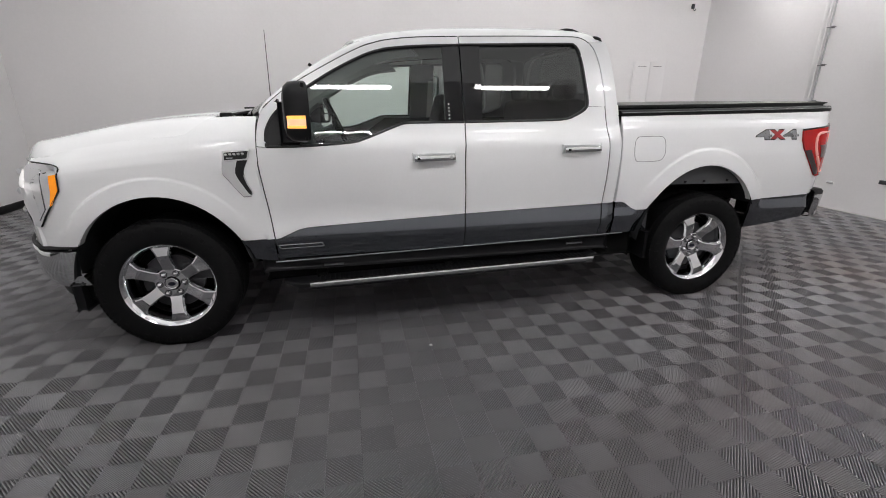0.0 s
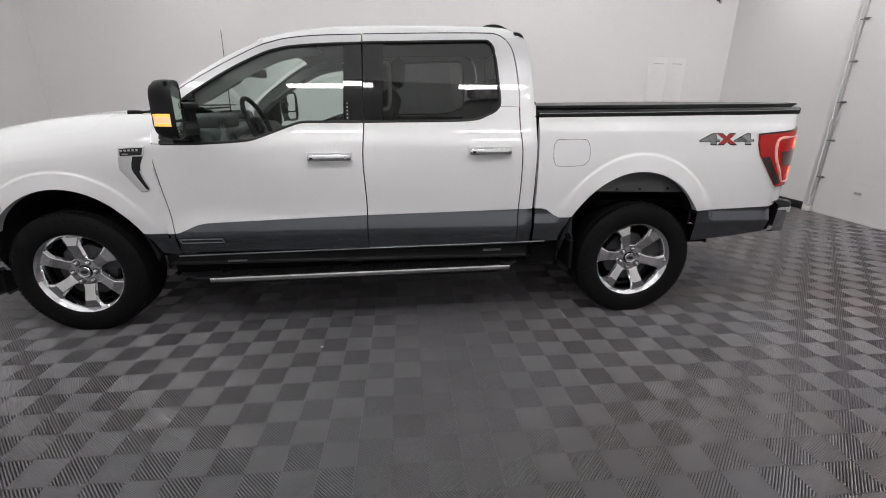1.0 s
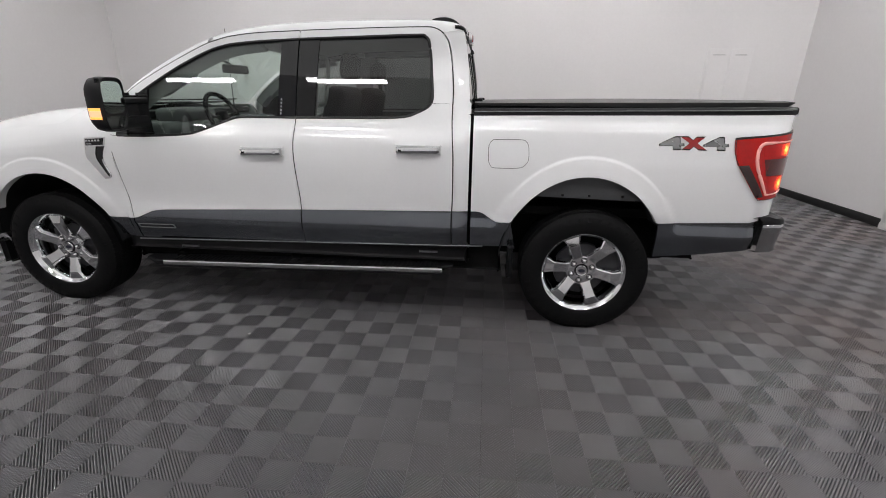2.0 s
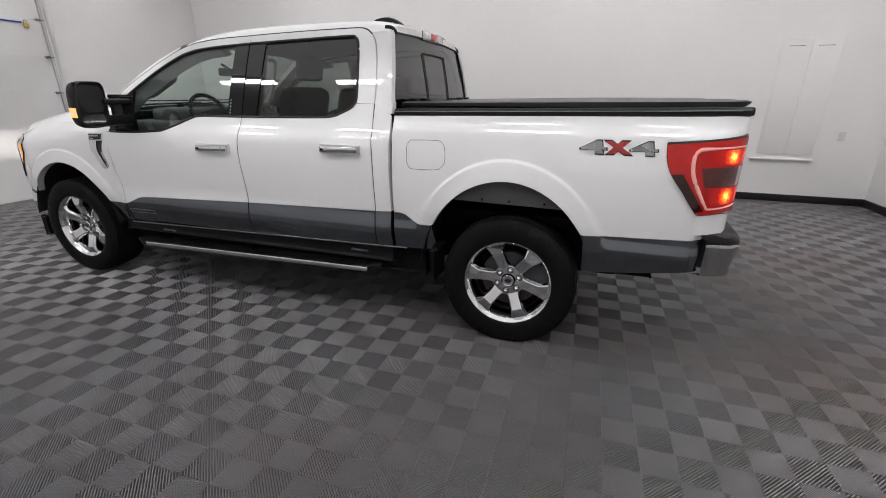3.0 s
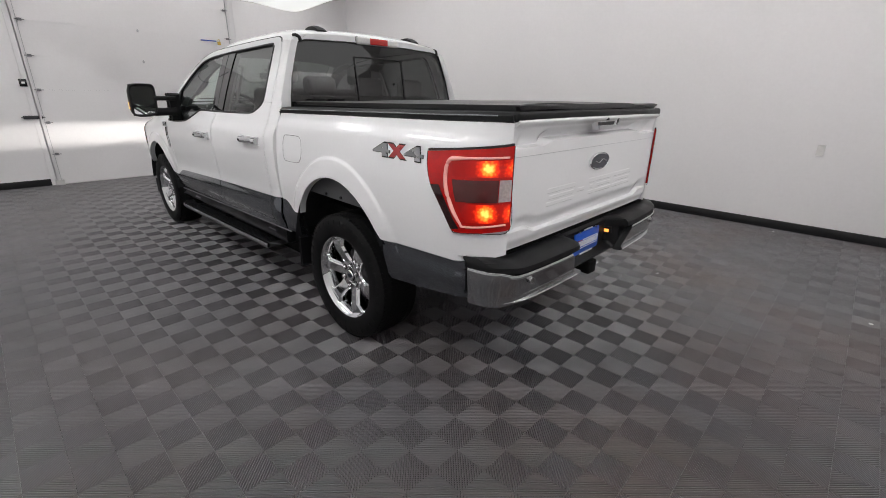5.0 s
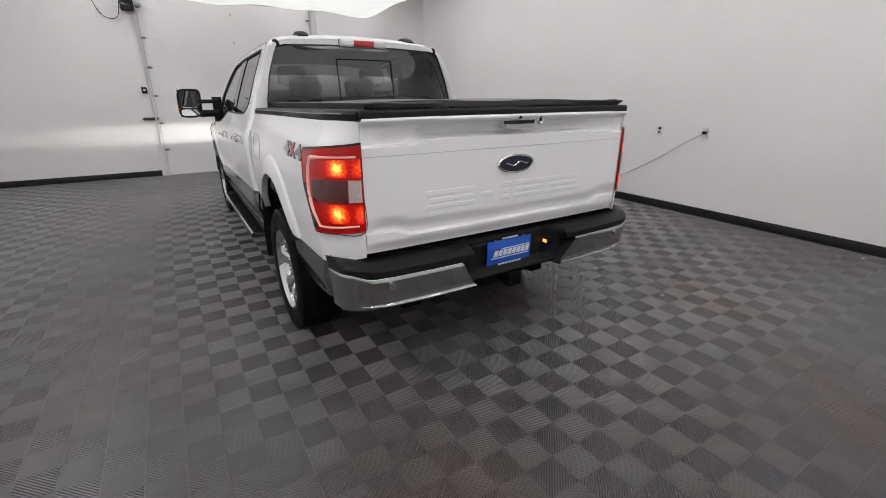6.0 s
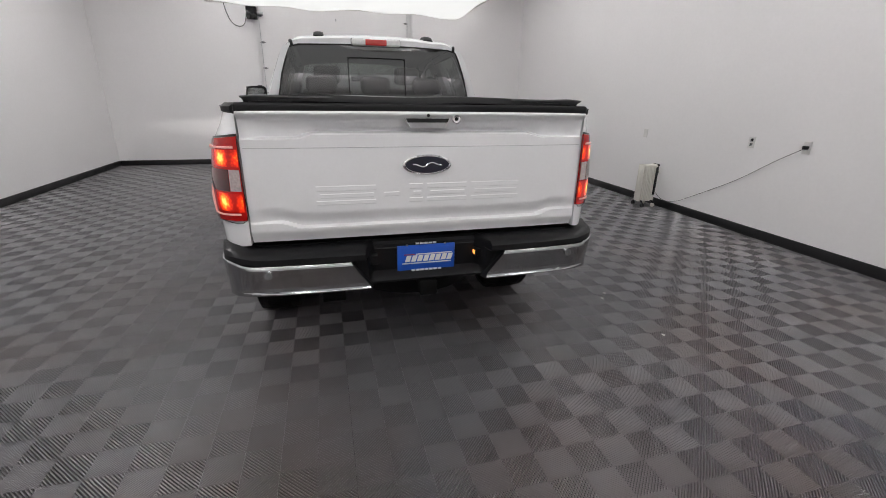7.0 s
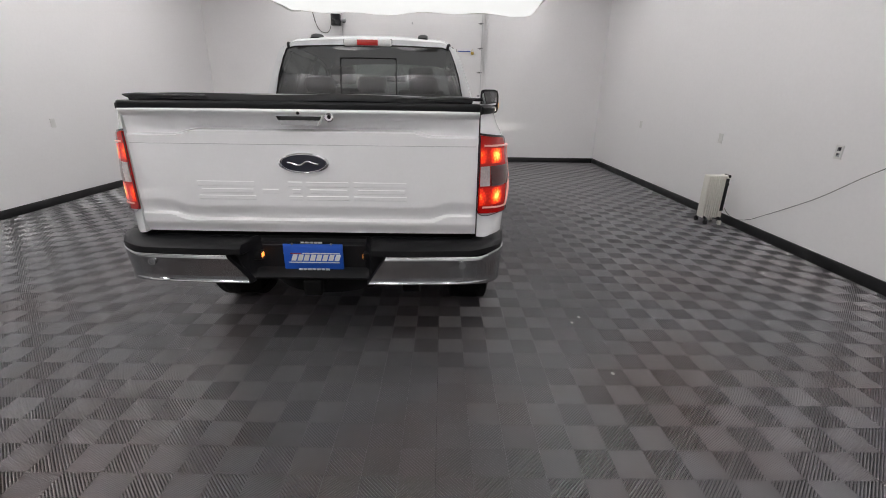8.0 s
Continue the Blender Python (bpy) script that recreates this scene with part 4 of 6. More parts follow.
    part("bed_lower_front", panel(Geo(), coons([(1.107, .550), (1.30, .553), (1.395, .560)], off(bl, 0, -.003), [(1.107, .550), (1.107, .782)], [(1.395, .560), (1.362, .719)], 16, 12), S), M_GREY, bed, "dark grey lower body colour")
    part("bed_lower_rear", panel(Geo(), coons([(2.268, .524), (2.55, .555), (2.855, .600)], [(2.257, .749), (2.835, .772)], [(2.268, .524), (2.257, .749)], [(2.855, .600), (2.835, .772)], 50, 50), S), M_GREY, bed, "dark grey lower body colour")
    fuel = curved([(1.203, 1.15), (1.204, 1.195), (1.222, 1.226), (1.255, 1.233), (1.39, 1.234), (1.425, 1.222), (1.441, 1.19), (1.444, 1.12), (1.425, 1.085), (1.385, 1.067), (1.25, 1.065), (1.220, 1.075), (1.205, 1.11), (1.203, 1.15)], 4)[:-1]
    if sgn < 0:
        part("fuel_door", Geo().tube([S(x, z, -.0004) for x, z in fuel], 0.0014, 5, closed=True), M_LINER, bed, "outline of the fuel door")
    # badge and vent on the fender
    badge = part("fender_badge", panel(Geo(), coons([(-1.428, 1.140), (-1.292, 1.148)], [(-1.424, 1.196), (-1.278, 1.203)], [(-1.428, 1.140), (-1.424, 1.196)], [(-1.292, 1.148), (-1.278, 1.203)], 8, 4), inset(-.010), 0.012), M_CHROME, fender, "chrome framed model badge")
    part("badge_field", panel(Geo(), coons([(-1.418, 1.147), (-1.299, 1.154)], [(-1.415, 1.189), (-1.287, 1.196)], [(-1.418, 1.147), (-1.415, 1.189)], [(-1.299, 1.154), (-1.287, 1.196)], 8, 4), inset(-.0125), 0.004), M_GLOSSBLACK, badge)
    for k in range(5):
        a = -1.404 + k * .022
        p = S(a, 1.176, -.0145)
        part("lettering_bar", Geo().box((a - .008, p[1] - .0015, 1.169 + k * .001), (a + .008, p[1] + .0015, 1.184 + k * .001), .001), M_DULLCHROME, badge)
    p = S(-1.39, 1.158, -.0145)
    part("lettering_bar", Geo().box((-1.405, p[1] - .0015, 1.154), (-1.37, p[1] + .0015, 1.162), .001), M_DULLCHROME, badge)
    outer = [(-1.430, 1.138), (-1.437, 1.075), (-1.420, 1.045), (-1.350, .945), (-1.335, .936), (-1.300, .938)]
    inner = [(-1.296, 1.145), (-1.318, 1.10), (-1.326, 1.06), (-1.314, 1.01), (-1.293, .962), (-1.296, .945)]
    mid = [(lerp(a[0], b[0], .58), lerp(a[1], b[1], .58)) for a, b in zip(outer, inner)]
    part("vent_surround", panel(Geo(), coons(curve2(outer), curve2(mid), [outer[0], mid[0]], [outer[-1], mid[-1]], 24, 4), inset(-.007), 0.010), M_CHROME, fender, "bright chrome vent blade")
    part("vent_opening", panel(Geo(), coons(curve2(mid), curve2(inner), [mid[0], inner[0]], [mid[-1], inner[-1]], 24, 4), inset(-.003), 0.006), M_GLOSSBLACK, fender, "black vent opening")
    part("vent_outline", Geo().tube([S(x, z, -.004) for x, z in curve2(outer)], 0.0028, 6), M_DULLCHROME, fender)
    part("vent_edge", Geo().tube([S(x, z, -.007) for x, z in curve2(inner)[10:]], 0.004, 6), M_CHROME, fender)
    # tail lamp, wrapped round the corner
    lt = [(2.600, 1.256), (2.66, 1.262), (2.80, 1.277), (3.05, 1.300)]
    lb = [(2.632, 1.12), (2.775, .925), (2.80, .915), (3.05, .935)]
    field = lamp_field("tail_lamp_field", [S(q, z, i) for q, i in ((2.925, -.013), (3.034, -.046)) for z in (1.205, 1.010)])
    lamp = part("tail_lamp", panel(Geo(), coons(lb, lt, [(2.632, 1.12), (2.606, 1.19), (2.600, 1.256)], [(3.05, .935), (3.05, 1.300)], 40, 20), inset(-.012), 0.014), M_TAILLENS, truck, "lit red tail lamp wrapping round the corner")

    def lens(name, c4, mat, lift, label=""):
        part(name, panel(Geo(), coons([c4[0], c4[1]], [c4[3], c4[2]], [c4[0], c4[3]], [c4[1], c4[2]], 14, 8), inset(-lift), 0.006), mat, lamp, label)
    part("gap_shadow", panel(Geo(), coons([(2.600, 1.257), (3.05, 1.301)], [(2.602, 1.268), (3.05, 1.310)], [(2.600, 1.257), (2.602, 1.268)], [(3.05, 1.301), (3.05, 1.310)], 16, 2), inset(-.010), 0.012), M_GLOSSBLACK, lamp)
    part("lens_rim", Geo().tube([S(x, z, -.012) for x, z in curve2([(2.602, 1.256), (2.608, 1.19), (2.634, 1.12), (2.70, 1.03), (2.775, .927), (2.80, .917), (2.90, .922), (3.046, .935), (3.048, 1.10), (3.048, 1.296)])], .0018, 6), M_GLOSSBLACK, lamp)
    lens("side_marker", ((2.6365, 1.112), (2.773, .930), (2.812, .936), (2.690, 1.118)), M_SIDELENS, .0135)
    cpath = [(3.02, 1.253), (2.80, 1.243), (2.745, 1.232), (2.728, 1.19), (2.735, 1.12), (2.765, 1.05), (2.815, .965), (2.845, .948), (3.02, .962)]
    part("light_guide", Geo().tube([S(x, z, -.0135) for x, z in curve2(cpath)], [lerp(.0095, .0045, smooth(2.765, 2.85, x)) for x, z in curve2(cpath)], 8), M_CSTRIP, lamp, "pale glowing C-shaped light guide")
    lens("upper_glow", ((2.765, 1.165), (3.04, 1.170), (3.04, 1.245), (2.752, 1.228)), field, .0135, "lit red and orange lamp field")
    lens("lower_glow", ((2.842, .968), (3.04, .972), (3.04, 1.055), (2.800, 1.050)), field, .0135, "lit red and orange lamp field")
    lens("middle_field", ((2.795, 1.058), (2.975, 1.062), (2.975, 1.158), (2.768, 1.152)), M_SMOKELENS, .0150, "smoked lens")
    lens("reverse_lamp", ((2.980, 1.064), (3.04, 1.066), (3.04, 1.158), (2.980, 1.158)), M_REVERSE, .0150, "clear reverse lamp")
    # head lamp, wrapped round the nose
    def nose(q, z, inset=0.0):
        if q < .35:
            x = lerp(-2.264, -2.455, q / .35)
            p = S(x, z, inset)
            return (p[0], p[1], p[2])
        yy = lerp(.915, .60, (q - .35) / .65)
        w0 = abs(S(-2.455, z)[1])
        yy = min(yy, lerp(w0, .60, (q - .35) / .65))
        return (fascia_x(yy, z) + inset, sgn * yy, z)
    hq = coons([(.01, 1.005), (.30, .80), (.40, .80), (1, .99)], [(.03, 1.135), (.5, 1.152), (1, 1.145)], [(.01, 1.005), (0, 1.08), (.03, 1.135)], [(1, .99), (1, 1.145)], 30, 14)
    ni = lambda d: (lambda q, z, i=0.0: nose(q, z, d + i))
    head = part("head_lamp", panel(Geo(), hq, ni(-.006), 0.016), M_CHROME, truck, "lit head lamp with amber side marker")
    part("lamp_rim", Geo().tube([nose(q, z, -.006) for q, z in curve2([(0.01, 1.005), (0.0, 1.08), (.03, 1.135), (.5, 1.151), (1, 1.144)])], 0.004, 6).tube([nose(q, z, -.006) for q, z in [(0.01, 1.005), (.1, .94), (.2, .87), (.30, .80)]], 0.005, 6), M_GLOSSBLACK, head)
    part("amber_marker", panel(Geo(), coons([(.11, .925), (.135, .918)], [(.008, 1.09), (.072, 1.086)], [(.11, .925), (.02, 1.005), (.008, 1.09)], [(.135, .918), (.09, 1.0), (.072, 1.086)], 8, 12), ni(-.010), 0.005), M_AMBERLENS, head, "amber side marker")
    part("chrome_blade", panel(Geo(), coons([(.20, .90), (.30, .835)], [(.16, 1.115), (.36, 1.12)], [(.20, .90), (.16, 1.115)], [(.30, .835), (.36, 1.12)], 8, 8), ni(-.010), 0.005), M_CHROME, head)
    for a, b in ((.45, .60), (.66, .82)):
        part("projector", panel(Geo(), coons([(a, 1.01), (b, 1.01)], [(a, 1.09), (b, 1.09)], [(a, 1.01), (a, 1.09)], [(b, 1.01), (b, 1.09)], 6, 6), ni(-.010), 0.005), M_DRL, head, "lit projector lens")
    # wheel arch liner
    for k, x0 in ((0, ARCHES[0]), (1, ARCHES[1])):
        g = Geo()
        P = []
        for i in range(29):
            a = math.radians(lerp(8, 172 if k == 0 else 150, i / 28))
            X, Z = x0[0] - x0[2] * 1.0 * math.cos(a), x0[1] + x0[3] * 1.0 * math.sin(a)
            P.append([(X, sgn * y, Z + (0.012 if y < .96 else 0.0)) for y in (.982 if k == 0 else .985, .955, .94, .60)])
        g.grid(P)
        part("arch_liner", g, M_LINER, truck, "dark grey wheel arch liner")
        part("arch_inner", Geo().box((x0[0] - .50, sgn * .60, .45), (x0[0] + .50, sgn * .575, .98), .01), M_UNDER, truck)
        if k == 1:
            g = Geo()
            P = []
            for i in range(21):
                X = lerp(x0[0] - .36, x0[0] + .36, i / 20)
                zt = x0[1] + x0[3] * math.sqrt(max(1 - ((X - x0[0]) / x0[2]) ** 2, 0)) + .02
                P.append([(X, sgn * .935, .885 - .02 * (X - x0[0])), (X, sgn * .930, zt)])
            g.grid(P)
            part("arch_flange", g, M_FLANGE, truck, "grey inner fender flange")
            for xx in (-.14, .02, .22):
                part("rivet", Geo().tube([(x0[0] + xx, sgn * .932, .905), (x0[0] + xx, sgn * .942, .905)], .009, 10), M_BLACK, truck)
    # running board
    rb = part("running_board", Geo(), M_BLACK, truck, "black running board with chrome edge")
    g = Geo()
    P = []
    for i in range(41):
        k = i / 40
        x = lerp(-1.19, 1.0, k)
        tip = min(1.0, min(k, 1 - k) / .055)
        z = .374 + .0185 * (x + 1.02)
        o = lerp(.97, 1.032, tip)
        ring = [(x, sgn * .88, z), (x, sgn * (o - .01), z + .004), (x, sgn * o, z - .003), (x, sgn * o, z - .025 * tip - .004), (x, sgn * (o - .015), z - .042 * tip - .006), (x, sgn * .90, z - .045 * tip - .006), (x, sgn * .88, z)]
        P.append(ring)
    g.grid(P)
    rb.data = mesh_of("running_board", g, M_BLACK)
    g = Geo()
    P = []
    for i in range(31):
        x = lerp(-1.02, .935, i / 30)
        z = .374 + .0185 * (x + 1.02)
        P.append([(x, sgn * y, z + dz) for y, dz in ((1.020, .006), (1.034, .004), (1.037, -.006), (1.037, -.020), (1.033, -.027), (1.02, -.025))])
    g.grid(P)
    g.add(P[0], [tuple(range(6))]).add(P[-1], [tuple(range(6))])
    part("chrome_edge", g, M_CHROME, rb, "chrome edge strip")
    for i in range(60):
        x = -.95 + i * .0312
        z = .374 + .0185 * (x + 1.02)
        part("tread_stud", Geo().box((x - .009, sgn * .915, z + .001), (x + .009, sgn * 1.008, z + .008), .002, 1), M_BLACK, rb)
    for x in (-.95, -.1, .75):
        z = .374 + .0185 * (x + 1.02)
        part("board_bracket", Geo().box((x - .03, sgn * .72, z - .03), (x + .03, sgn * .93, z + .03), .008), M_UNDER, rb)
    # small steel blocks laid in for the bright glints above the board
    for x in (-.88, .82):
        part("step_glint", Geo().box((x - .05, sgn * .905, .452 + .02 * (x + .9)), (x + .07, sgn * .935, .462 + .02 * (x + .9)), .003), M_STEEL, rb)
    part("sill", Geo().box((-1.30, sgn * .80, .44), (1.085, sgn * .925, .535), .02, 3), M_BLACK, truck, "black rocker sill")
    # thin steel tube drawn as the highlight that runs along the rocker
    part("sill_highlight", Geo().tube([(x, sgn * (.957), .507 + .0195 * (x + 1.2)) for x in np.linspace(-1.22, 1.19, 12)], .0045, 6), M_STEEL, truck, "thin steel line for the highlight along the sill")
    part("mud_flap", Geo().box((1.36, sgn * .78, .36), (1.385, sgn * .985, .56), .01), M_BLACK, truck)


def seg_z(c, z0, z1):
    """The part of a rising curve between two heights."""
    c = np.array(curved(c, 6))
    zs = c[:, 1]
    keep = [tuple(p) for p in c if z0 < p[1] < z1]
    return [(float(np.interp(z0, zs, c[:, 0])), z0)] + keep + [(float(np.interp(z1, zs, c[:, 0])), z1)]


def fascia_x(y, z):
    y = min(abs(y), .93)
    return -2.775 + .32 * (y / .92) ** 2.6 + .10 * smooth(.98, 1.22, z)


for SIDE in (-1, 1):
    build_side(SIDE)


def hood_z(x, y):
    a = abs(y)
    bulge = 0.012 * smooth(.52, .42, a) * smooth(-2.5, -2.2, x)
    lip = max(0.0, 1 - (x + 2.70 - .28 * (a / .85) ** 2.4) / .07)
    return hood_top(x) + .012 * (1 - (a / .75) ** 2) - 3.2 * max(0.0, a - .70) ** 2 + bulge - .062 * lip ** 2


def hood_surf(x, y, inset=0.0):
    return (x, y, hood_z(x, y) - inset)


for s in (-1, 1):
    front = [(-2.70 + .28 * (abs(y) / .85) ** 2.4, s * y) for y in np.linspace(0, .845, 14)]
    side = [front[-1], (-2.30, s * .872), (-2.15, s * .876), (-1.66, s * .876), (-1.60, s * .855), (-1.535, s * .79), (-1.50, s * .765)]
    rear = [(-1.42, 0), (-1.43, s * .3), (-1.46, s * .6), (-1.50, s * .765)]
    part("hood_half", panel(Geo(), coons(front, rear, [(-2.70, 0), (-1.42, 0)], side, 24, 34), hood_surf, 0.02), M_WHITE, truck, "white hood")
    seam = along(side, 30)
    part("hood_seam", Geo().tube([(x, y + s * .004, hood_z(x, y) + .0005) for x, y in seam[6:]], .0030, 5), M_SEAL, truck, "thin dark seam beside the hood")
part("cowl", Geo().box((-1.50, -.80, 1.30), (-1.25, .80, 1.352), .012), M_BLACK, truck, "black cowl grille")
for y0, y1 in ((-.72, .05), (-.12, .62)):
    g = Geo().tube([(-1.44, y0, 1.385), (-1.36, (y0 + y1) / 2, 1.40), (-1.35, y1, 1.405)], .008, 6)
    g.box((-1.47, y0 - .03, 1.36), (-1.40, y0 + .03, 1.40), .01)
    g.tube([(-1.345, y0 + .1, 1.425), (-1.33, y1 + .1, 1.425)], .006, 6)
    part("wiper", g, M_BLACK, truck, "black windscreen wiper")

# roof, pillars and windscreen
roof_c = table([(-.74, 1.838), (-.62, 1.872), (-.45, 1.908), (-.14, 1.940), (.30, 1.955), (.70, 1.957), (.90, 1.948), (1.0, 1.925), (1.045, 1.893)])


def roof_surf(x, y, inset=0.0):
    a = abs(y)
    return (x, y, roof_c(x) - .030 * (a / .62) ** 2 - 3.8 * max(0.0, a - .60) ** 2 - inset)


ditch = [(x, z) for x, z in list(map(tuple, curved(DITCH_F, 5))) + list(map(tuple, curved(DITCH_R, 5))) if -.62 <= x <= .90 and z > 1.74]
side_l = [(x, -(door_w(z) - .006)) for x, z in ditch] + [(1.008, -.700)]
side_r = [(x, -y) for x, y in side_l]
rear = [(1.008, -.700), (1.022, -.45), (1.027, 0), (1.022, .45), (1.008, .700)]
front = [side_l[0], (-.68, -.55), (-.73, 0), (-.68, .55), side_r[0]]
part("roof", panel(Geo(), coons(side_l, side_r, curved(front, 6), curved(rear, 6), 60, 40), roof_surf, 0.014), M_WHITE, truck, "white roof panel")
for s in (-1, 1):
    rise = table([(-1.3, .014), (-1.1, .020), (-.95, .032), (-.80, .044), (-.65, .046), (-.55, .038)])
    lo = [(x, s * (door_w(z) - .004), z + .006) for x, z in map(tuple, curved(DITCH_F, 5)) if -1.22 <= x <= -.60]
    hi = [(x - .012, s * (door_w(z) - .050 - .038 * smooth(-.95, -.6, x)), z + rise(x)) for x, _, z in [(p[0], 0, p[2] - .006) for p in lo]]
    A, B = along(lo, 24), along(hi, 24)
    P = [[tuple(A[i] + (B[i] - A[i]) * k + np.array((0, s * .010, .006)) * math.sin(math.pi * k)) for k in (0, .25, .5, .75, 1)] for i in range(25)]
    g = Geo().grid(P)
    g.grid([[tuple(B[i]), tuple(B[i] + np.array((.02, -s * .03, -.03)))] for i in range(25)])
    part("windscreen_pillar", g, M_WHITE, truck, "white windscreen pillar")
    part("ditch_cap", Geo().tube([(p[0], s * abs(p[1]), roof_surf(p[0], p[1])[2] - .004) for p in side_l[6:-1]], .005, 6), M_SEAL, truck)
    part("roof_end_cap", Geo().tube(curved([(.965, s * .682, 1.874), (.992, s * .677, 1.873), (1.012, s * .672, 1.865), (1.024, s * .668, 1.850), (1.029, s * .666, 1.834)], 4), .0125, 8), M_BLACK, truck, "black roof channel end")
base = curved([(-1.262, -.80, 1.39), (-1.36, -.55, 1.385), (-1.42, 0, 1.383), (-1.36, .55, 1.385), (-1.262, .80, 1.39)], 6)
head_ = curved([(-.64, -.615, 1.806), (-.69, -.45, 1.826), (-.725, 0, 1.838), (-.69, .45, 1.826), (-.64, .615, 1.806)], 6)
A, B = along(base, 24), along(head_, 24)
part("windscreen", Geo().grid([[tuple(A[i] + (B[i] - A[i]) * k + np.array((-.05, 0, .045)) * math.sin(math.pi * k) * .18) for k in np.linspace(0, 1, 9)] for i in range(25)]), M_GLASS, truck, "clear windscreen")

# rear wall of the cab
def cab_back(y, z, inset=0.0):
    return (1.088 - .065 * smooth(1.38, 1.95, z) - .014 * (abs(y) / .8) ** 4 - inset, y, z)


def pill(z):
    return door_w(min(z, 1.86)) - .012


rl, rr_ = [(-pill(z), z) for z in np.linspace(1.36, 1.845, 12)], [(pill(z), z) for z in np.linspace(1.36, 1.845, 12)]
top_edge = [(y, 1.905 - .055 * (abs(y) / .70) ** 3.6) for y in np.linspace(-.705, .705, 21)]
win_l = [(-.802, 1.385), (-.797, 1.46), (-.762, 1.62), (-.714, 1.77), (-.693, 1.826)]
win_t = [(-.693, 1.826), (-.62, 1.847), (-.3, 1.858), (0, 1.861), (.3, 1.858), (.62, 1.847), (.693, 1.826)]
g = panel(Geo(), coons([(-pill(1.36), 1.36), (-.802, 1.385)], [(-.705, 1.850), (-.693, 1.826)], rl, win_l, 6, 20), cab_back, .02)
panel(g, coons([(.802, 1.385), (pill(1.36), 1.36)], [(.693, 1.826), (.705, 1.850)], [(-y, z) for y, z in win_l], rr_, 6, 20), cab_back, .02)
panel(g, coons(win_t, top_edge, [(-.693, 1.826), (-.705, 1.850)], [(.693, 1.826), (.705, 1.850)], 30, 5), cab_back, .02)
part("cab_back_frame", g, M_WHITE, truck, "white frame round the rear window")
part("rear_window", panel(Geo(), coons([(-.802, 1.385), (.802, 1.385)], win_t, win_l, [(-y, z) for y, z in win_l], 40, 16), lambda y, z, i=0.0: cab_back(y, z, .006 + i), 0.0), M_BACKGLASS, truck, "dark tinted rear window")
part("rear_window_seal", Geo().tube([cab_back(y, z, .002) for y, z in win_l + win_t[1:] + [(-y, z) for y, z in win_l[::-1]][1:]], .0055, 6), M_SEAL, truck)
slider = Geo().tube([cab_back(y, z, .0) for y, z in curved([(-.235, 1.40), (-.235, 1.735), (-.228, 1.752), (-.21, 1.760), (.0, 1.762), (.21, 1.760), (.228, 1.752), (.235, 1.735), (.235, 1.40)], 4)], .0045, 6)
part("slider_frame", slider, M_SEAL, truck, "black frame of the sliding window")
part("cab_back_lower", Geo().box((1.02, -.90, .55), (1.075, .90, 1.38), .01), M_WHITE, truck)
part("lamp_gasket", Geo().box((1.0, -.206, 1.850), (1.030, .206, 1.910), .010, 3), M_SEAL, truck, "black gasket round the high brake lamp")
lamp3 = part("high_brake_lamp", Geo().box((1.005, -.20, 1.853), (1.052, .20, 1.907), .014, 3), M_CLEARLENS, truck, "high brake lamp with clear ends")
part("red_lens", Geo().box((1.03, -.088, 1.857), (1.0555, .088, 1.903), .006), M_REDLENS, lamp3, "red centre lens")
for s in (-1, 1):
    P = []
    for k in range(9):
        x = lerp(.80, .975, k / 8)
        hh = .028 * math.sin(math.pi * (.10 + .82 * k / 8)) ** .6
        P.append([(x, s * .455 + dy * (1 - .25 * (k / 8 - .5) ** 2), roof_surf(x, .45)[2] - .006 + dz * hh * 1.25) for dy, dz in ((-.046, 0), (-.038, .8), (-.017, 1), (.017, 1), (.038, .8), (.046, 0))])
    g = Geo().grid(P)
    g.add(P[0], [tuple(range(6))]).add(P[-1], [tuple(range(6))])
    part("roof_marker_pod", g, M_BLACK, truck, "small black roof pod")
part("antenna", Geo().tube([(-1.412, .80, 1.36), (-1.41, .80, 1.45), (-1.397, .80, 2.07)], [.008, .004, .0025], 6), M_BLACK, truck, "thin black whip antenna")

# bed: inner walls, rails, tonneau cover
part("bed_floor", Geo().box((1.11, -.80, .74), (2.93, .80, .80), .01), M_UNDER, truck)
for s in (-1, 1):
    rail = []
    for i in range(41):
        sx = lerp(1.107, 3.03, i / 40)
        P0 = body_side(s)(sx, 1.372 + .0145 * (sx - 1.1) if sx < 2.78 else 1.396)
        z = 1.362 + .0155 * (min(sx, 2.78) - 1.1) + .003 * smooth(2.6, 2.92, sx)
        o, i2 = abs(P0[1]) + .006, abs(P0[1]) - .11
        xx = P0[0] + (.006 if sx > 2.85 else 0)
        rail.append([(xx, s * (o - .012), z - .002), (xx, s * o, z + .006), (xx, s * o, z + .026), (xx, s * (o - .018), z + .040), (xx, s * i2, z + .044), (xx, s * i2, z)])
    g = Geo().grid(rail)
    g.add(rail[0], [tuple(range(6))]).add(rail[-1], [tuple(range(6))])
    part("bed_rail_cap", g, M_BLACK, truck, "black plastic bed rail cap")
    part("rail_groove", Geo().tube([(r[2][0], r[2][1] * 1.0015, r[2][2] + .001) for r in rail[:-2]], .003, 6), M_STEEL, truck)
cover = part("bed_cover", Geo(), M_VINYL, truck, "soft black vinyl bed cover, puckered at its rear corners")
P = []
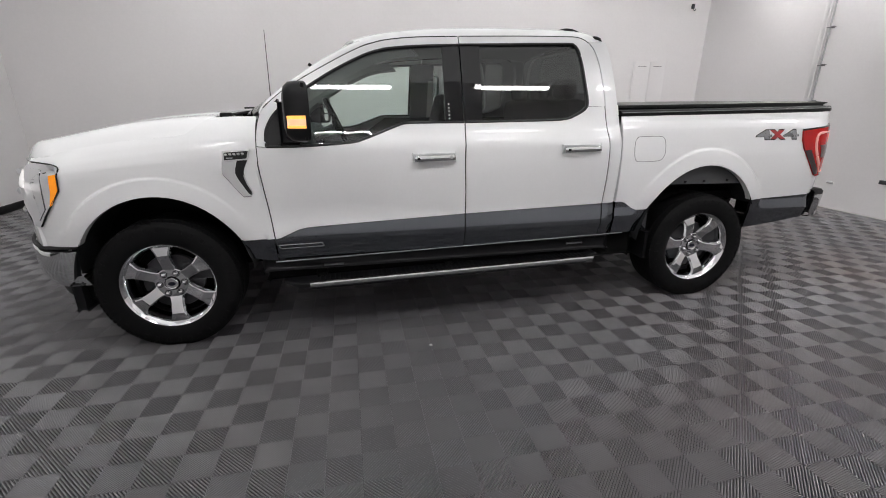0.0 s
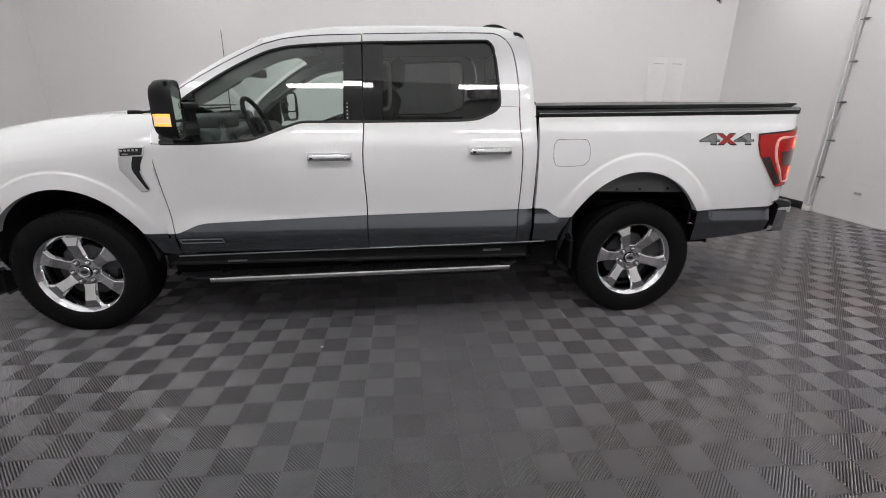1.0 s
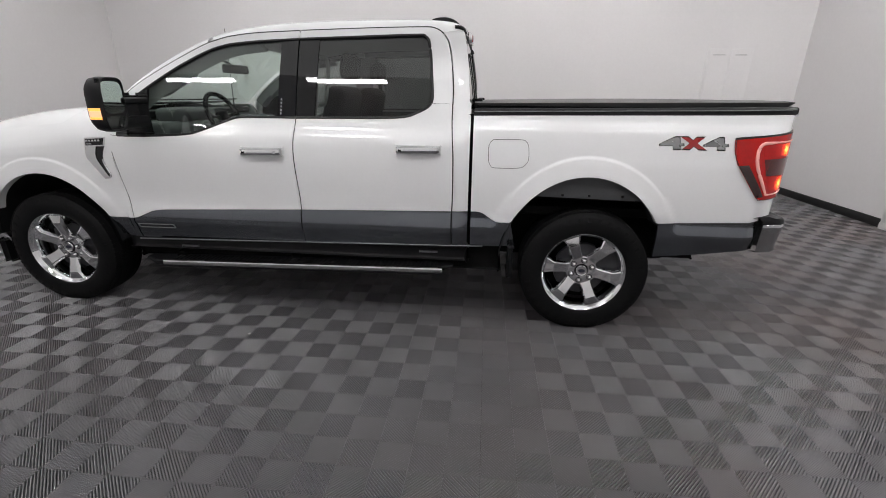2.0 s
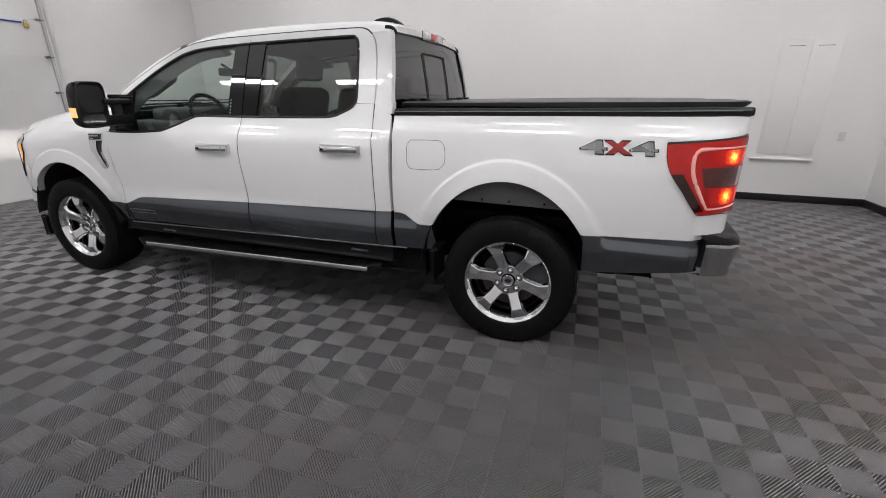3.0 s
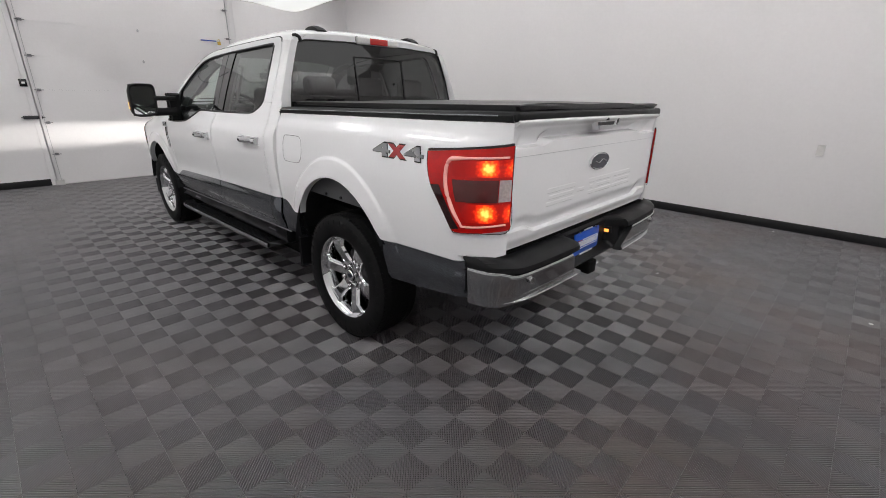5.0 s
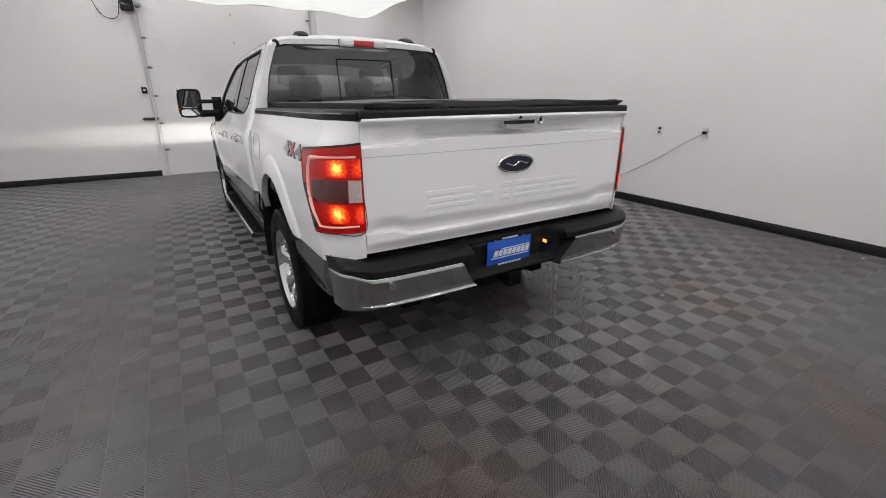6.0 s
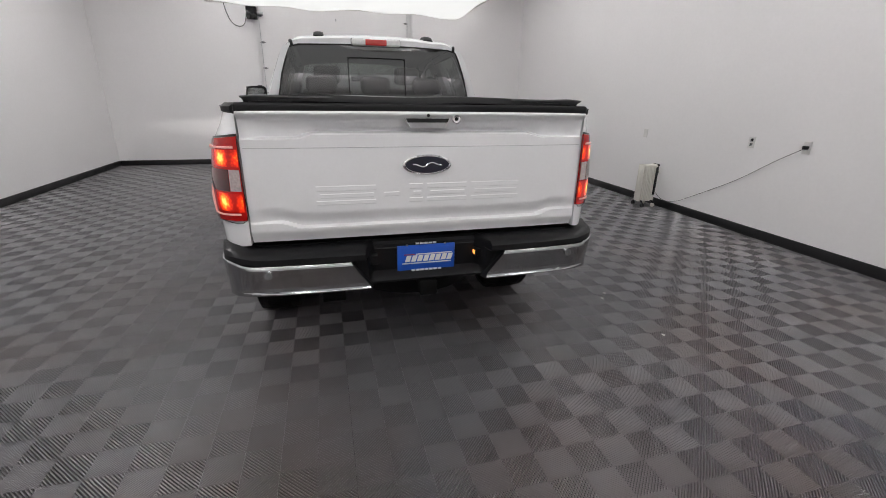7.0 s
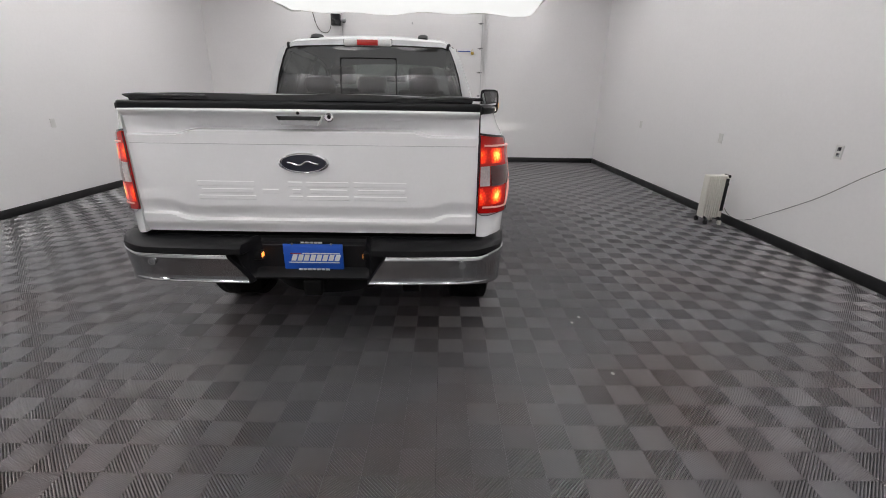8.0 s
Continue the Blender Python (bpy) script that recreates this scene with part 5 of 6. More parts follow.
for i in range(61):
    row = []
    for j in range(49):
        u, w = i / 60, j / 48
        x, y = lerp(1.105, 2.945, u), lerp(-.785, .785, w)
        edge = min(1.0, min(w, 1 - w) / .05)
        z = 1.436 + .0125 * (x - 1.1) + .006 * edge
        z += .012 * math.sin(math.pi * u) * math.sin(math.pi * w) + .003 * math.sin(9 * y + 2 * x) * edge
        row.append((x, y, z))
    P.append(row)
g = Geo().grid(P)
rimv = [P[i][0] for i in range(61)] + [P[60][j] for j in range(1, 49)] + [P[i][48] for i in range(59, -1, -1)] + [P[0][j] for j in range(47, 0, -1)]
low = [(p[0] * 1.0 - (.004 if p[0] > 2.9 else 0), p[1] * .985, p[2] - .028) for p in rimv]
o = len(g.v)
g.v += rimv + low
n = len(rimv)
g.f += [(o + a, o + (a + 1) % n, o + n + (a + 1) % n, o + n + a) for a in range(n)]
cover.data = mesh_of("bed_cover", g, M_VINYL)
for s in (-1, 1):
    part("cover_rail", Geo().box((1.115, s * .70, 1.392), (2.86, s * .80, 1.424), .008), M_BLACK, cover)
for s in (-1, 1):
    fold = Geo()
    rows = []
    for k in range(13):
        u = k / 12
        y, drop = lerp(.786, .42, u), .028 * smooth(0, .10, u) * (1 - u) ** 1.2 + .003
        top = 1.4605 + .005 * smooth(0, .2, u) * (1 - u) + .0015 * math.sin(9 * u)
        rows.append([(2.930, s * y, top), (2.958 + .006 * (1 - u), s * y, top - .001), (2.960 + .006 * (1 - u), s * y, top - .006), (2.957, s * y, top - drop), (2.930, s * y, top - drop - .002)])
    fold.grid(rows)
    fold.add(rows[0], [tuple(range(5))]).add(rows[-1], [tuple(range(5))])
    part("corner_fold", fold, M_VINYL, cover, "folded black vinyl corner")
for y in (-.62, -.45, .45, .62):
    part("cover_clamp", Geo().box((1.10, y - .04, 1.44), (1.15, y + .04, 1.462), .006), M_BLACK, cover, "black clamp")

# tailgate
def gate_x(y, z):
    a = abs(y)
    mid = smooth(.60, .50, a)
    x = 2.972
    x += .024 * smooth(1.365, 1.392, z) - .035 * smooth(1.395, 1.418, z)
    lip = lerp(1.287, 1.308, mid)
    mid_fade = lerp(.25, 1, smooth(.80, .71, a))
    x -= mid_fade * .040 * smooth(1.390, lip + .012, z) * smooth(lip - .003, lip + .005, z)
    x -= .030 * mid * smooth(1.368, lip + .010, z) * smooth(lip - .003, lip + .005, z)
    ledge = lerp(.916, .888, smooth(.68, .58, a))
    x -= mid_fade * .022 * smooth(ledge + .075, ledge + .006, z) * smooth(ledge - .005, ledge + .004, z)
    x -= .020 * smooth(.88, .82, z)
    return x - .008 * (a / .8) ** 4


def gate_surf(y, z, inset=0.0):
    return (gate_x(y, z) - inset, y, z)


gq = coons([(-.809, .822), (.809, .822)], [(-.809, 1.408), (.809, 1.408)], [(-.809, .822), (-.809, 1.408)], [(.809, .822), (.809, 1.408)], 90, 190)
gate = part("tailgate", panel(Geo(), gq, gate_surf, .05), M_WHITE, truck, "closed white tailgate with a stamped recess")
part("gate_cap", Geo().box((2.86, -.815, 1.391), (2.985, .815, 1.434), .012, 3), M_BLACK, gate, "black tailgate top cap")
# grey line laid on for the soft shade of the groove; nothing is cut
part("gate_groove_shade", Geo().tube([gate_surf(y, 1.2475, -.0002) for y in np.linspace(-.80, .80, 41)], .0016, 5), M_TRACK, gate)
hpoly = [(-.106, 1.376), (.106, 1.376), (.080, 1.333), (-.080, 1.333)]
hand = part("gate_handle", Geo().prism(hpoly, lambda y, z: (2.955, y, z), lambda y, z: (2.988, y, z)), M_WHITE, gate, "tailgate handle in a dark recess")
part("handle_recess", Geo().prism([(-.102, 1.374), (.102, 1.374), (.092, 1.356), (-.092, 1.356)], lambda y, z: (2.96, y, z), lambda y, z: (2.990, y, z)), M_GLOSSBLACK, hand)
part("handle_bar", Geo().prism([(-.090, 1.3555), (.090, 1.3555), (.079, 1.334), (-.079, 1.334)], lambda y, z: (2.97, y, z), lambda y, z: (2.9935 - .12 * (1.356 - z), y, z)), M_TRACK, hand, "grey pull of the tailgate")
part("camera_eye", Geo().tube([(2.985, 0, 1.3875), (3.000, 0, 1.3875)], .007, 12), M_BLACK, gate)
part("lock_ring", Geo().lathe([(.021, .985 - .985), (.021, .010), (.017, .013), (.010, .011), (.010, .006), (.0, .006)], 24, lambda a, b, d: (2.982 + d, .135 + a, 1.372 + b)), M_CHROME, gate, "round chrome key lock")
part("key_slot", Geo().tube([(2.986, .135, 1.372), (2.9895, .135, 1.372)], .0085, 14), M_BLACK, gate)
oval = part("gate_emblem", Geo().lathe([(1.0, 0.0), (1.0, .010), (.93, .014), (.90, .010), (0, .010)], 40, lambda a, b, d: (gate_x(0, 1.165) + d, a * .117, 1.165 + b * .047)), M_CHROME, gate, "dark blue oval emblem with chrome rim")
part("emblem_field", Geo().lathe([(1.0, .0), (1.0, .0122), (.0, .0135)], 40, lambda a, b, d: (gate_x(0, 1.165) + d, a * .104, 1.165 + b * .039)), M_OVALBLUE, oval)
swash = Geo().tube([(gate_x(0, 1.165) + .0142, y, 1.165 + .012 * math.sin(62 * y) * (1 - abs(y) / .09)) for y in np.linspace(-.07, .07, 41)], .0038, 6)
part("emblem_stroke", swash, M_DULLCHROME, oval)
# stamped plain bars where the gate carries raised lettering
for y0, y1 in ((-.515, -.245), (-.225, -.125), (-.085, -.02), (.0, .20), (.225, .475)):
    g = Geo()
    for z0, z1, ins in ((1.052, 1.076, 0.0), (1.020, 1.040, .03), (.988, 1.008, .0)):
        if (y1 - y0 < .12 and y0 < -.12) and ins == 0.0:
            continue
        a, b = y0 + ins * .6, y1 - ins * .3
        P = [[(gate_x(lerp(a, b, k / 8), z) + dx, lerp(a, b, k / 8), z) for z, dx in ((z0 - .002, -.001), (z0 + .002, .0022), (z1 - .002, .0022), (z1 + .002, -.001))] for k in range(9)]
        g.grid(P)
    part("stamped_bar", g, M_WHITE, gate, "raised plain bars stamped in the metal")

# solid near-black strips take the place of shade at the gate's edges
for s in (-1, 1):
    part("gate_gap_shade", Geo().box((2.88, s * .807, .80), (2.905, s * .822, 1.39), .002), M_UNDER, truck, "near-black strip for the shade beside the tailgate")

# rear bumper
def bump_plan(k):
    """Outline in plan from the bed side (k = 0) round the corner to the middle (k = 1)."""
    pts = BUMP_CURVE
    d = np.concatenate([[0], np.cumsum(np.linalg.norm(np.diff(pts, axis=0), axis=1))])
    s = k * d[-1]
    return float(np.interp(s, d, pts[:, 0])), float(np.interp(s, d, pts[:, 1]))


BUMP_CURVE = curved([(2.862, .960), (2.90, .957), (2.95, .945), (3.0, .916), (3.035, .872), (3.058, .80), (3.072, .66), (3.082, .40), (3.085, .0)], 6)
bump_len = np.concatenate([[0], np.cumsum(np.linalg.norm(np.diff(BUMP_CURVE, axis=0), axis=1))])
BUMP_LOW, BUMP_HIGH = [float(np.interp(-y, -BUMP_CURVE[:, 1], bump_len)) / bump_len[-1] for y in (.285, .385)]
for s in (-1, 1):
    rows = []
    K = 44
    for i in range(K + 1):
        k = i / K
        prof = []
        for zt, push in ((.587, -.036), (.589, -.020), (.593, -.013), (.599, -.012), (.603, -.015), (.606, -.024), (.622, -.025), (.640, -.021), (.690, -.007), (.722, .0), (.730, -.001), (.737, -.005), (.7405, -.011), (.742, -.020)):
            kk = k * lerp(BUMP_LOW, BUMP_HIGH, (zt - .588) / .154)
            x, y = bump_plan(kk)
            lift = .022 * smooth(.24, .14, kk) * smooth(.60, .74, zt)
            if zt < .607:
                push = lerp(-.024, push, smooth(.12, .40, kk))
            push *= lerp(.45, 1, smooth(.05, .30, kk))
            x2, y2 = bump_plan(min(kk + .01, 1))
            nxv, nyv = (y - y2), (x2 - x)
            ln = math.hypot(nxv, nyv) or 1
            prof.append((x + nxv / ln * push, s * (y + nyv / ln * push), zt + lift))
        rows.append(prof)
    g = Geo().grid(rows)
    inner = [[(p[0] - .03, p[1] * .97, p[2]) for p in (r[0], r[-1])] for r in rows]
    g.grid([[r[0], q[0]] for r, q in zip(rows, inner)]).grid([[r[-1], q[1]] for r, q in zip(rows, inner)])
    bp = part("bumper_end", g, M_BUMPER, truck, "chrome rear bumper end piece", 14)
    part("top_bead", Geo().tube([r[-3] for r in rows], .0026, 6), M_CHROME, bp, "bright chrome edge")
    part("lower_bead", Geo().tube([r[3] for r in rows[16:]], .0028, 6), M_CHROME, bp, "bright chrome edge")
    part("end_plug", Geo().add(rows[-1] + [inner[-1][1], inner[-1][0]], [tuple(range(len(rows[-1]) + 2))]), M_BLACK, bp)
    x, y = bump_plan(.50)
    part("parking_sensor", Geo().tube([(3.060, s * .745, .700), (3.073, s * .745, .700)], .013, 16), M_DULLCHROME, bp, "round parking sensor")
    part("sensor_rim", Geo().lathe([(.017, 0), (.017, .012), (.013, .012)], 20, lambda a, b, d: (3.062 + d, s * .745 + a, .700 + b)), M_CHROME, bp)
    # bracket between bumper and bed
    part("bumper_gap", Geo().box((2.84, s * .80, .63), (2.875, s * .935, .80), .01), M_BLACK, truck)
    hood = part("plate_lamp_hood", Geo().box((2.94, s * .2545, .688), (2.992, s * .292, .728), .006), M_BLACK, truck, "black lamp hood beside the plate")
    part("plate_lamp", Geo().box((2.955, s * .2515, .697), (2.984, s * .256, .716), .0015), M_WARM, hood, "lit amber plate lamp")
pad = []
for i in range(81):
    yy = lerp(-.96, .96, i / 80)
    a = abs(yy)
    d = BUMP_CURVE
    order = np.argsort(d[:, 1])
    xo = float(np.interp(a, d[order, 1], d[order, 0]))
    xo = lerp(xo, 2.952, smooth(.315, .270, a))
    rise = .016 * smooth(.78, .90, a)
    x0 = 2.88 - .08 * smooth(.80, .95, a)
    pad.append([(x0, yy, .786 + rise), (lerp(x0, xo, .55), yy, .795 + rise), (xo - .026, yy, .786 + rise * .8), (xo - .006, yy, .770 + rise * .8), (xo - .004, yy, .744 + rise * .75), (xo - .03, yy, .735 + rise * .7)])
part("bumper_step_pad", Geo().grid(pad), M_BLACK, truck, "black plastic bumper step pad")
P = []
for i in range(41):
    yy = lerp(-.40, .40, i / 40)
    a = abs(yy)
    k = smooth(.305, .262, a)
    xf = lerp(3.030, 2.950, k)
    P.append([(xf - .012, yy, .768), (xf, yy, .750), (xf - .002, yy, .635), (lerp(3.025, 3.0, k), yy, .612), (lerp(3.025, 3.01, k), yy, .602), (lerp(3.02, 3.005, k), yy, .590), (2.93, yy, .588)])
part("bumper_centre", Geo().grid(P), M_BLACK, truck, "black recessed bumper centre")
plate = part("plate", Geo().box((2.957, -.150, .628), (2.966, .150, .762), .004, 2), M_BLUE, truck, "blue dealer plate")
part("plate_field", Geo().box((2.9655, -.148, .640), (2.9675, .148, .750), .001), M_BLUE, plate)
slant = .018
for k in range(8):
    y = -.112 + k * .031
    part("lettering_bar", Geo().prism([(y, .676), (y + .024, .676), (y + .024 + slant * .6, .708), (y + slant * .6, .708)], lambda a, b: (2.9672, a, b), lambda a, b: (2.970, a, b)), M_PLATEWHITE, plate)
part("lettering_line", Geo().box((2.9672, -.125, .664), (2.9695, .13, .669)), M_PLATEWHITE, plate)
part("lettering_line", Geo().box((2.9672, -.055, .712), (2.9695, .135, .717)), M_PLATEWHITE, plate)
part("lettering_line", Geo().box((2.9672, -.115, .712), (2.9695, -.06, .716)), M_RED, plate, "small red stroke")
for k in range(5):
    part("lettering_bar", Geo().box((2.9672, -.056 + k * .022, .768), (2.970, -.038 + k * .022, .776)), M_PLATEWHITE, plate)
for k in range(7):
    part("lettering_bar", Geo().box((2.9672, -.078 + k * .023, .622), (2.9705, -.060 + k * .023, .634)), M_PLATEWHITE, plate)
for y in (-.10, .095):
    part("plate_screw", Geo().tube([(2.964, y, .766), (2.972, y, .766)], .006, 10), M_CHROME, plate)
part("hitch_receiver", Geo().box((2.80, -.035, .515), (3.02, .035, .58), .008).box((2.97, -.045, .507), (3.025, .045, .585), .008), M_UNDER, truck, "black square hitch receiver")

# nose: fascia, grille, bumper
def fascia(y, z, inset=0.0):
    return (fascia_x(y, z) + inset, y, z)


part("front_fascia", panel(Geo(), coons([(-.915, .682), (.915, .682)], [(-.83, 1.165), (.83, 1.165)], [(-.915, .682), (-.91, 1.0), (-.83, 1.165)], [(.915, .682), (.91, 1.0), (.83, 1.165)], 50, 14), fascia, .02), M_WHITE, truck, "white front fascia")
grl = part("grille", panel(Geo(), coons([(-.56, .76), (.56, .76)], [(-.58, 1.13), (.58, 1.13)], [(-.56, .76), (-.58, 1.13)], [(.56, .76), (.58, 1.13)], 30, 10), lambda y, z, i=0.0: fascia(y, z, -.012 + i), .02), M_GLOSSBLACK, truck, "black grille")
for z in (.83, .945, 1.06):
    part("grille_bar", Geo().tube([fascia(y, z, -.022) for y in np.linspace(-.56, .56, 21)], .022, 8), M_CHROME, grl)
P = []
curve_f = [(-2.285, -.952), (-2.36, -.948), (-2.44, -.925), (-2.50, -.89)] + [(fascia_x(y, .6) - .03, y) for y in np.linspace(-.84, .84, 25)] + [(-2.50, .89), (-2.44, .925), (-2.36, .948), (-2.285, .952)]
for x, y in curve_f:
    ins = 1 - .02
    P.append([(x + .02, y * .985, .655), (x, y, .645), (x - .004, y * 1.002, .60), (x, y, .50), (x + .03, y * .99, .435), (x + .05, y * .97, .415)])
part("front_bumper", Geo().grid(P), M_CHROME, truck, "chrome front bumper")
part("bumper_seam", Geo().tube([(x + .006, y * .984, .668) for x, y in curve_f], .010, 6), M_BLACK, truck)
part("front_valance", Geo().grid([[(x + .05, y * .955, .43), (x + .08, y * .95, .34), (x + .14, y * .94, .315)] for x, y in curve_f]), M_BLACK, truck, "black front valance")
for s in (-1, 1):
    part("air_deflector", Geo().box((-2.36, s * .70, .285), (-2.31, s * .94, .44), .015), M_BLACK, truck)

# underbody
part("chassis", Geo().box((-2.55, -.56, .37), (2.50, .56, .66), .03), M_UNDER, truck, "dark underbody")
part("body_core", Geo().box((-2.40, -.56, .60), (-1.30, .56, 1.12), .05), M_UNDER, truck)
for s in (-1, 1):
    part("frame_rail", Geo().box((-2.5, s * .42, .38), (2.7, s * .52, .50), .012), M_UNDER, truck)
    part("inner_sill", Geo().box((-1.28, s * .55, .37), (1.30, s * .88, .60), .02), M_UNDER, truck)
    part("inner_bed_wall", Geo().box((2.42, s * .70, .61), (2.78, s * .90, .80), .02), M_UNDER, truck)
part("rear_axle", Geo().tube([(1.847, -.80, .405), (1.847, .80, .405)], .055, 12).tube([(1.75, 0, .405), (1.95, 0, .405)], .14, 14), M_UNDER, truck)
part("front_axle", Geo().tube([(-1.847, -.80, .405), (-1.847, .80, .405)], .045, 12), M_UNDER, truck)
part("exhaust", Geo().tube(curved([(-.5, .35, .37), (1.0, .38, .36), (1.5, .55, .45), (2.2, .62, .50)], 5), .04, 10), M_UNDER, truck)
part("spare_tyre", Geo().lathe([(.20, 0), (.38, 0), (.40, .06), (.40, .16), (.38, .22), (.20, .22)], 28, lambda a, b, d: (2.42 + a, b, .42 + d)), M_RUBBER, truck)


# wheels
def wheel(x, s, turn, R=.415):
    wh = new("wheel")
    wh.parent = truck
    wh.location = (x, s * .836, .399)
    wh["label"] = "chrome six-spoke wheel with an all-terrain tyre"

    def put(a, b, d):
        return (a, s * d, b)
    prof = [(.262, -.125), (.290, -.136), (.336, -.142), (.377, -.137), (.396, -.122), (.404, -.095), (.407, -.05), (.408, 0), (.407, .05), (.404, .095), (.396, .122), (.377, .137), (.336, .142), (.290, .138), (.267, .129), (.258, .118)]
    g = Geo().lathe(prof, 72, put)
    g.v = [(a, b, max(c, -.3985)) for a, b, c in g.v]
    ty = part("tyre", g, M_RUBBER, wh, "black all-terrain tyre")
    tread = Geo()
    for k in range(84):
        a0 = 2 * math.pi * k / 84
        for row, (d0, d1, sk) in enumerate(((-.128, -.082, .02), (-.072, -.026, -.015), (-.02, .02, .012), (.026, .072, -.015), (.082, .128, .02))):
            a1 = a0 + sk + (.035 if row % 2 else 0)
            r0, r1 = (.396, .4035) if row in (0, 4) else (.404, .4085)
            v = []
            for rr in (r0, r1):
                for da in (-.029, .029):
                    for d in (d0, d1):
                        v.append(put(rr * math.cos(a1 + da), rr * math.sin(a1 + da), d * (1 if rr == r0 else .97)))
            v = [(p, q, max(r, -.3995)) for p, q, r in v]
            tread.add(v, [(4, 5, 7, 6), (0, 1, 5, 4), (2, 6, 7, 3), (0, 4, 6, 2), (1, 3, 7, 5)])
    part("tread", tread, M_RUBBER, ty)
    side = Geo()
    for k in range(36):
        a = 2 * math.pi * k / 36
        v = [put(r * math.cos(a + da), r * math.sin(a + da), d) for r, d in ((.344, .1405), (.374, .1375)) for da in (-.03, .03)] + [put(r * math.cos(a + da), r * math.sin(a + da), d) for r, d in ((.346, .1425), (.372, .1395)) for da in (-.025, .025)]
        side.add(v, [(4, 5, 7, 6), (0, 1, 5, 4), (2, 6, 7, 3), (0, 4, 6, 2), (1, 3, 7, 5)])
    pat = part("sidewall_pattern", side, M_RUBBER, ty)
    pat["kind"] = "stuff"
    part("rim_barrel", Geo().lathe([(.255, -.12), (.240, -.10), (.232, -.04), (.230, .020)], 64, put), M_DARKMETAL, wh, "dark rim barrel")
    part("rim_lip", Geo().lathe([(.229, .018), (.233, .060), (.240, .092), (.2485, .109), (.256, .117), (.2625, .127), (.2655, .129), (.265, .122)], 72, put), M_CHROME, wh, "chrome rim lip")
    spokes = Geo()
    for k in range(6):
        a = math.radians(turn) + k * math.pi / 3
        ca, sa = math.cos(a), math.sin(a)
        rows = []
        for r in (.055, .080, .100, .125, .150, .174, .187, .190, .206, .224, .242, .262):
            w = .0295 + .0045 * smooth(.09, .19, r) + .023 * smooth(.185, .255, r) + .012 * smooth(.115, .07, r)
            d = lerp(.064, .110, (r - .055) / .133) if r < .1885 else lerp(.1115, .122, (r - .1885) / .0735) if r > .25 else .1105 - .10 * (r - .1885)
            wb = w + .0085
            ring = []
            for t, dd in ((-wb - .004, d - .060), (-wb, d - .017), (-w, d - .001), (-w * .80, d + .0012), (w * .80, d + .0012), (w, d - .001), (wb, d - .017), (wb + .004, d - .060)):
                ring.append(put(r * ca - t * sa, r * sa + t * ca, dd))
            rows.append(ring)
        spokes.grid(rows)
        spokes.add(rows[-1], [tuple(range(8))])
    part("spokes", spokes, M_CHROME, wh, "six chrome spokes", 10)
    part("hub_plate", Geo().lathe([(.104, .020), (.105, .062), (.098, .0745), (.088, .0765), (.046, .0765), (.043, .074)], 48, put), M_CHROME, wh)
    cap = part("hub_cap", Geo().lathe([(.036, .070), (.0365, .082), (.033, .0865), (.027, .0845), (.0, .0855)], 36, put), M_CHROME, wh, "chrome hub cap with dark oval")
    part("cap_oval", Geo().lathe([(1, .0845), (1, .0868), (0, .0872)], 28, lambda a, b, d: put(a * .021, b * .012, d)), M_OVALBLUE, cap)
    for k in range(6):
        a = math.radians(turn + 30) + k * math.pi / 3
        part("lug_pocket", Geo().lathe([(.0200, .072), (.0200, .0782), (.0160, .0786), (.0150, .0772)], 16, lambda p, q, d: put(.070 * math.cos(a) + p, .070 * math.sin(a) + q, d)), M_DARKMETAL, wh)
        part("lug_nut", Geo().lathe([(.0125, .072), (.0125, .086), (.0105, .0915), (.006, .0945), (0, .0952)], 12, lambda p, q, d: put(.070 * math.cos(a) + p, .070 * math.sin(a) + q, d)), M_CHROME, wh)
    part("brake_disc", Geo().lathe([(.05, .035), (.175, .035), (.178, .025), (.175, .005), (.05, .005)], 40, put), M_DARKMETAL, wh)
    g = Geo().box((-.09, min(s * .05, s * -.05), -.06), (.09, max(s * .05, s * -.05), .06), .02)
    part("brake_caliper", g.moved(Matrix.Translation((.15, 0, .06))), M_DARKMETAL, wh)
    part("back_plate", Geo().lathe([(.231, -.03), (.0, -.03)], 40, put), M_UNDER, wh)
    return wh


for s in (-1, 1):
    wheel(-1.847, s, 93)
    wheel(1.847, s, 111)

# cabin
part("cabin_floor", Geo().box((-1.30, -.86, .55), (1.03, .86, .62), .01), M_CABIN, truck)
part("headliner", Geo().grid([[(x, y, roof_surf(x, y)[2] - .05) for y in np.linspace(-.66, .66, 13)] for x in np.linspace(-.62, 1.0, 17)]), M_LINING, truck, "grey headliner")
dash = part("dashboard", Geo().box((-1.36, -.84, .82), (-.95, .84, 1.285), .07, 4).box((-1.20, -.62, 1.26), (-.99, -.18, 1.375), .04, 3), M_CABIN, truck, "dark dashboard")
part("centre_screen", Geo().box((-.935, -.14, 1.06), (-.915, .16, 1.25), .008), M_GLOSSBLACK, dash)
part("air_vent", Geo().box((-.94, -.76, 1.12), (-.922, -.62, 1.20), .008), M_DULLCHROME, dash)
sw = part("steering_wheel", Geo(), M_LEATHER, truck, "black leather steering wheel")
tilt = Matrix.Translation((-.79, -.40, 1.305)) @ Matrix.Rotation(radians(-24), 4, "Y")
g = Geo().tube([(0, .185 * math.cos(a), .185 * math.sin(a)) for a in np.linspace(0, 2 * math.pi, 40, endpoint=False)], .016, 10, closed=True)
g.box((-.03, -.06, -.06), (.01, .06, .05), .015)
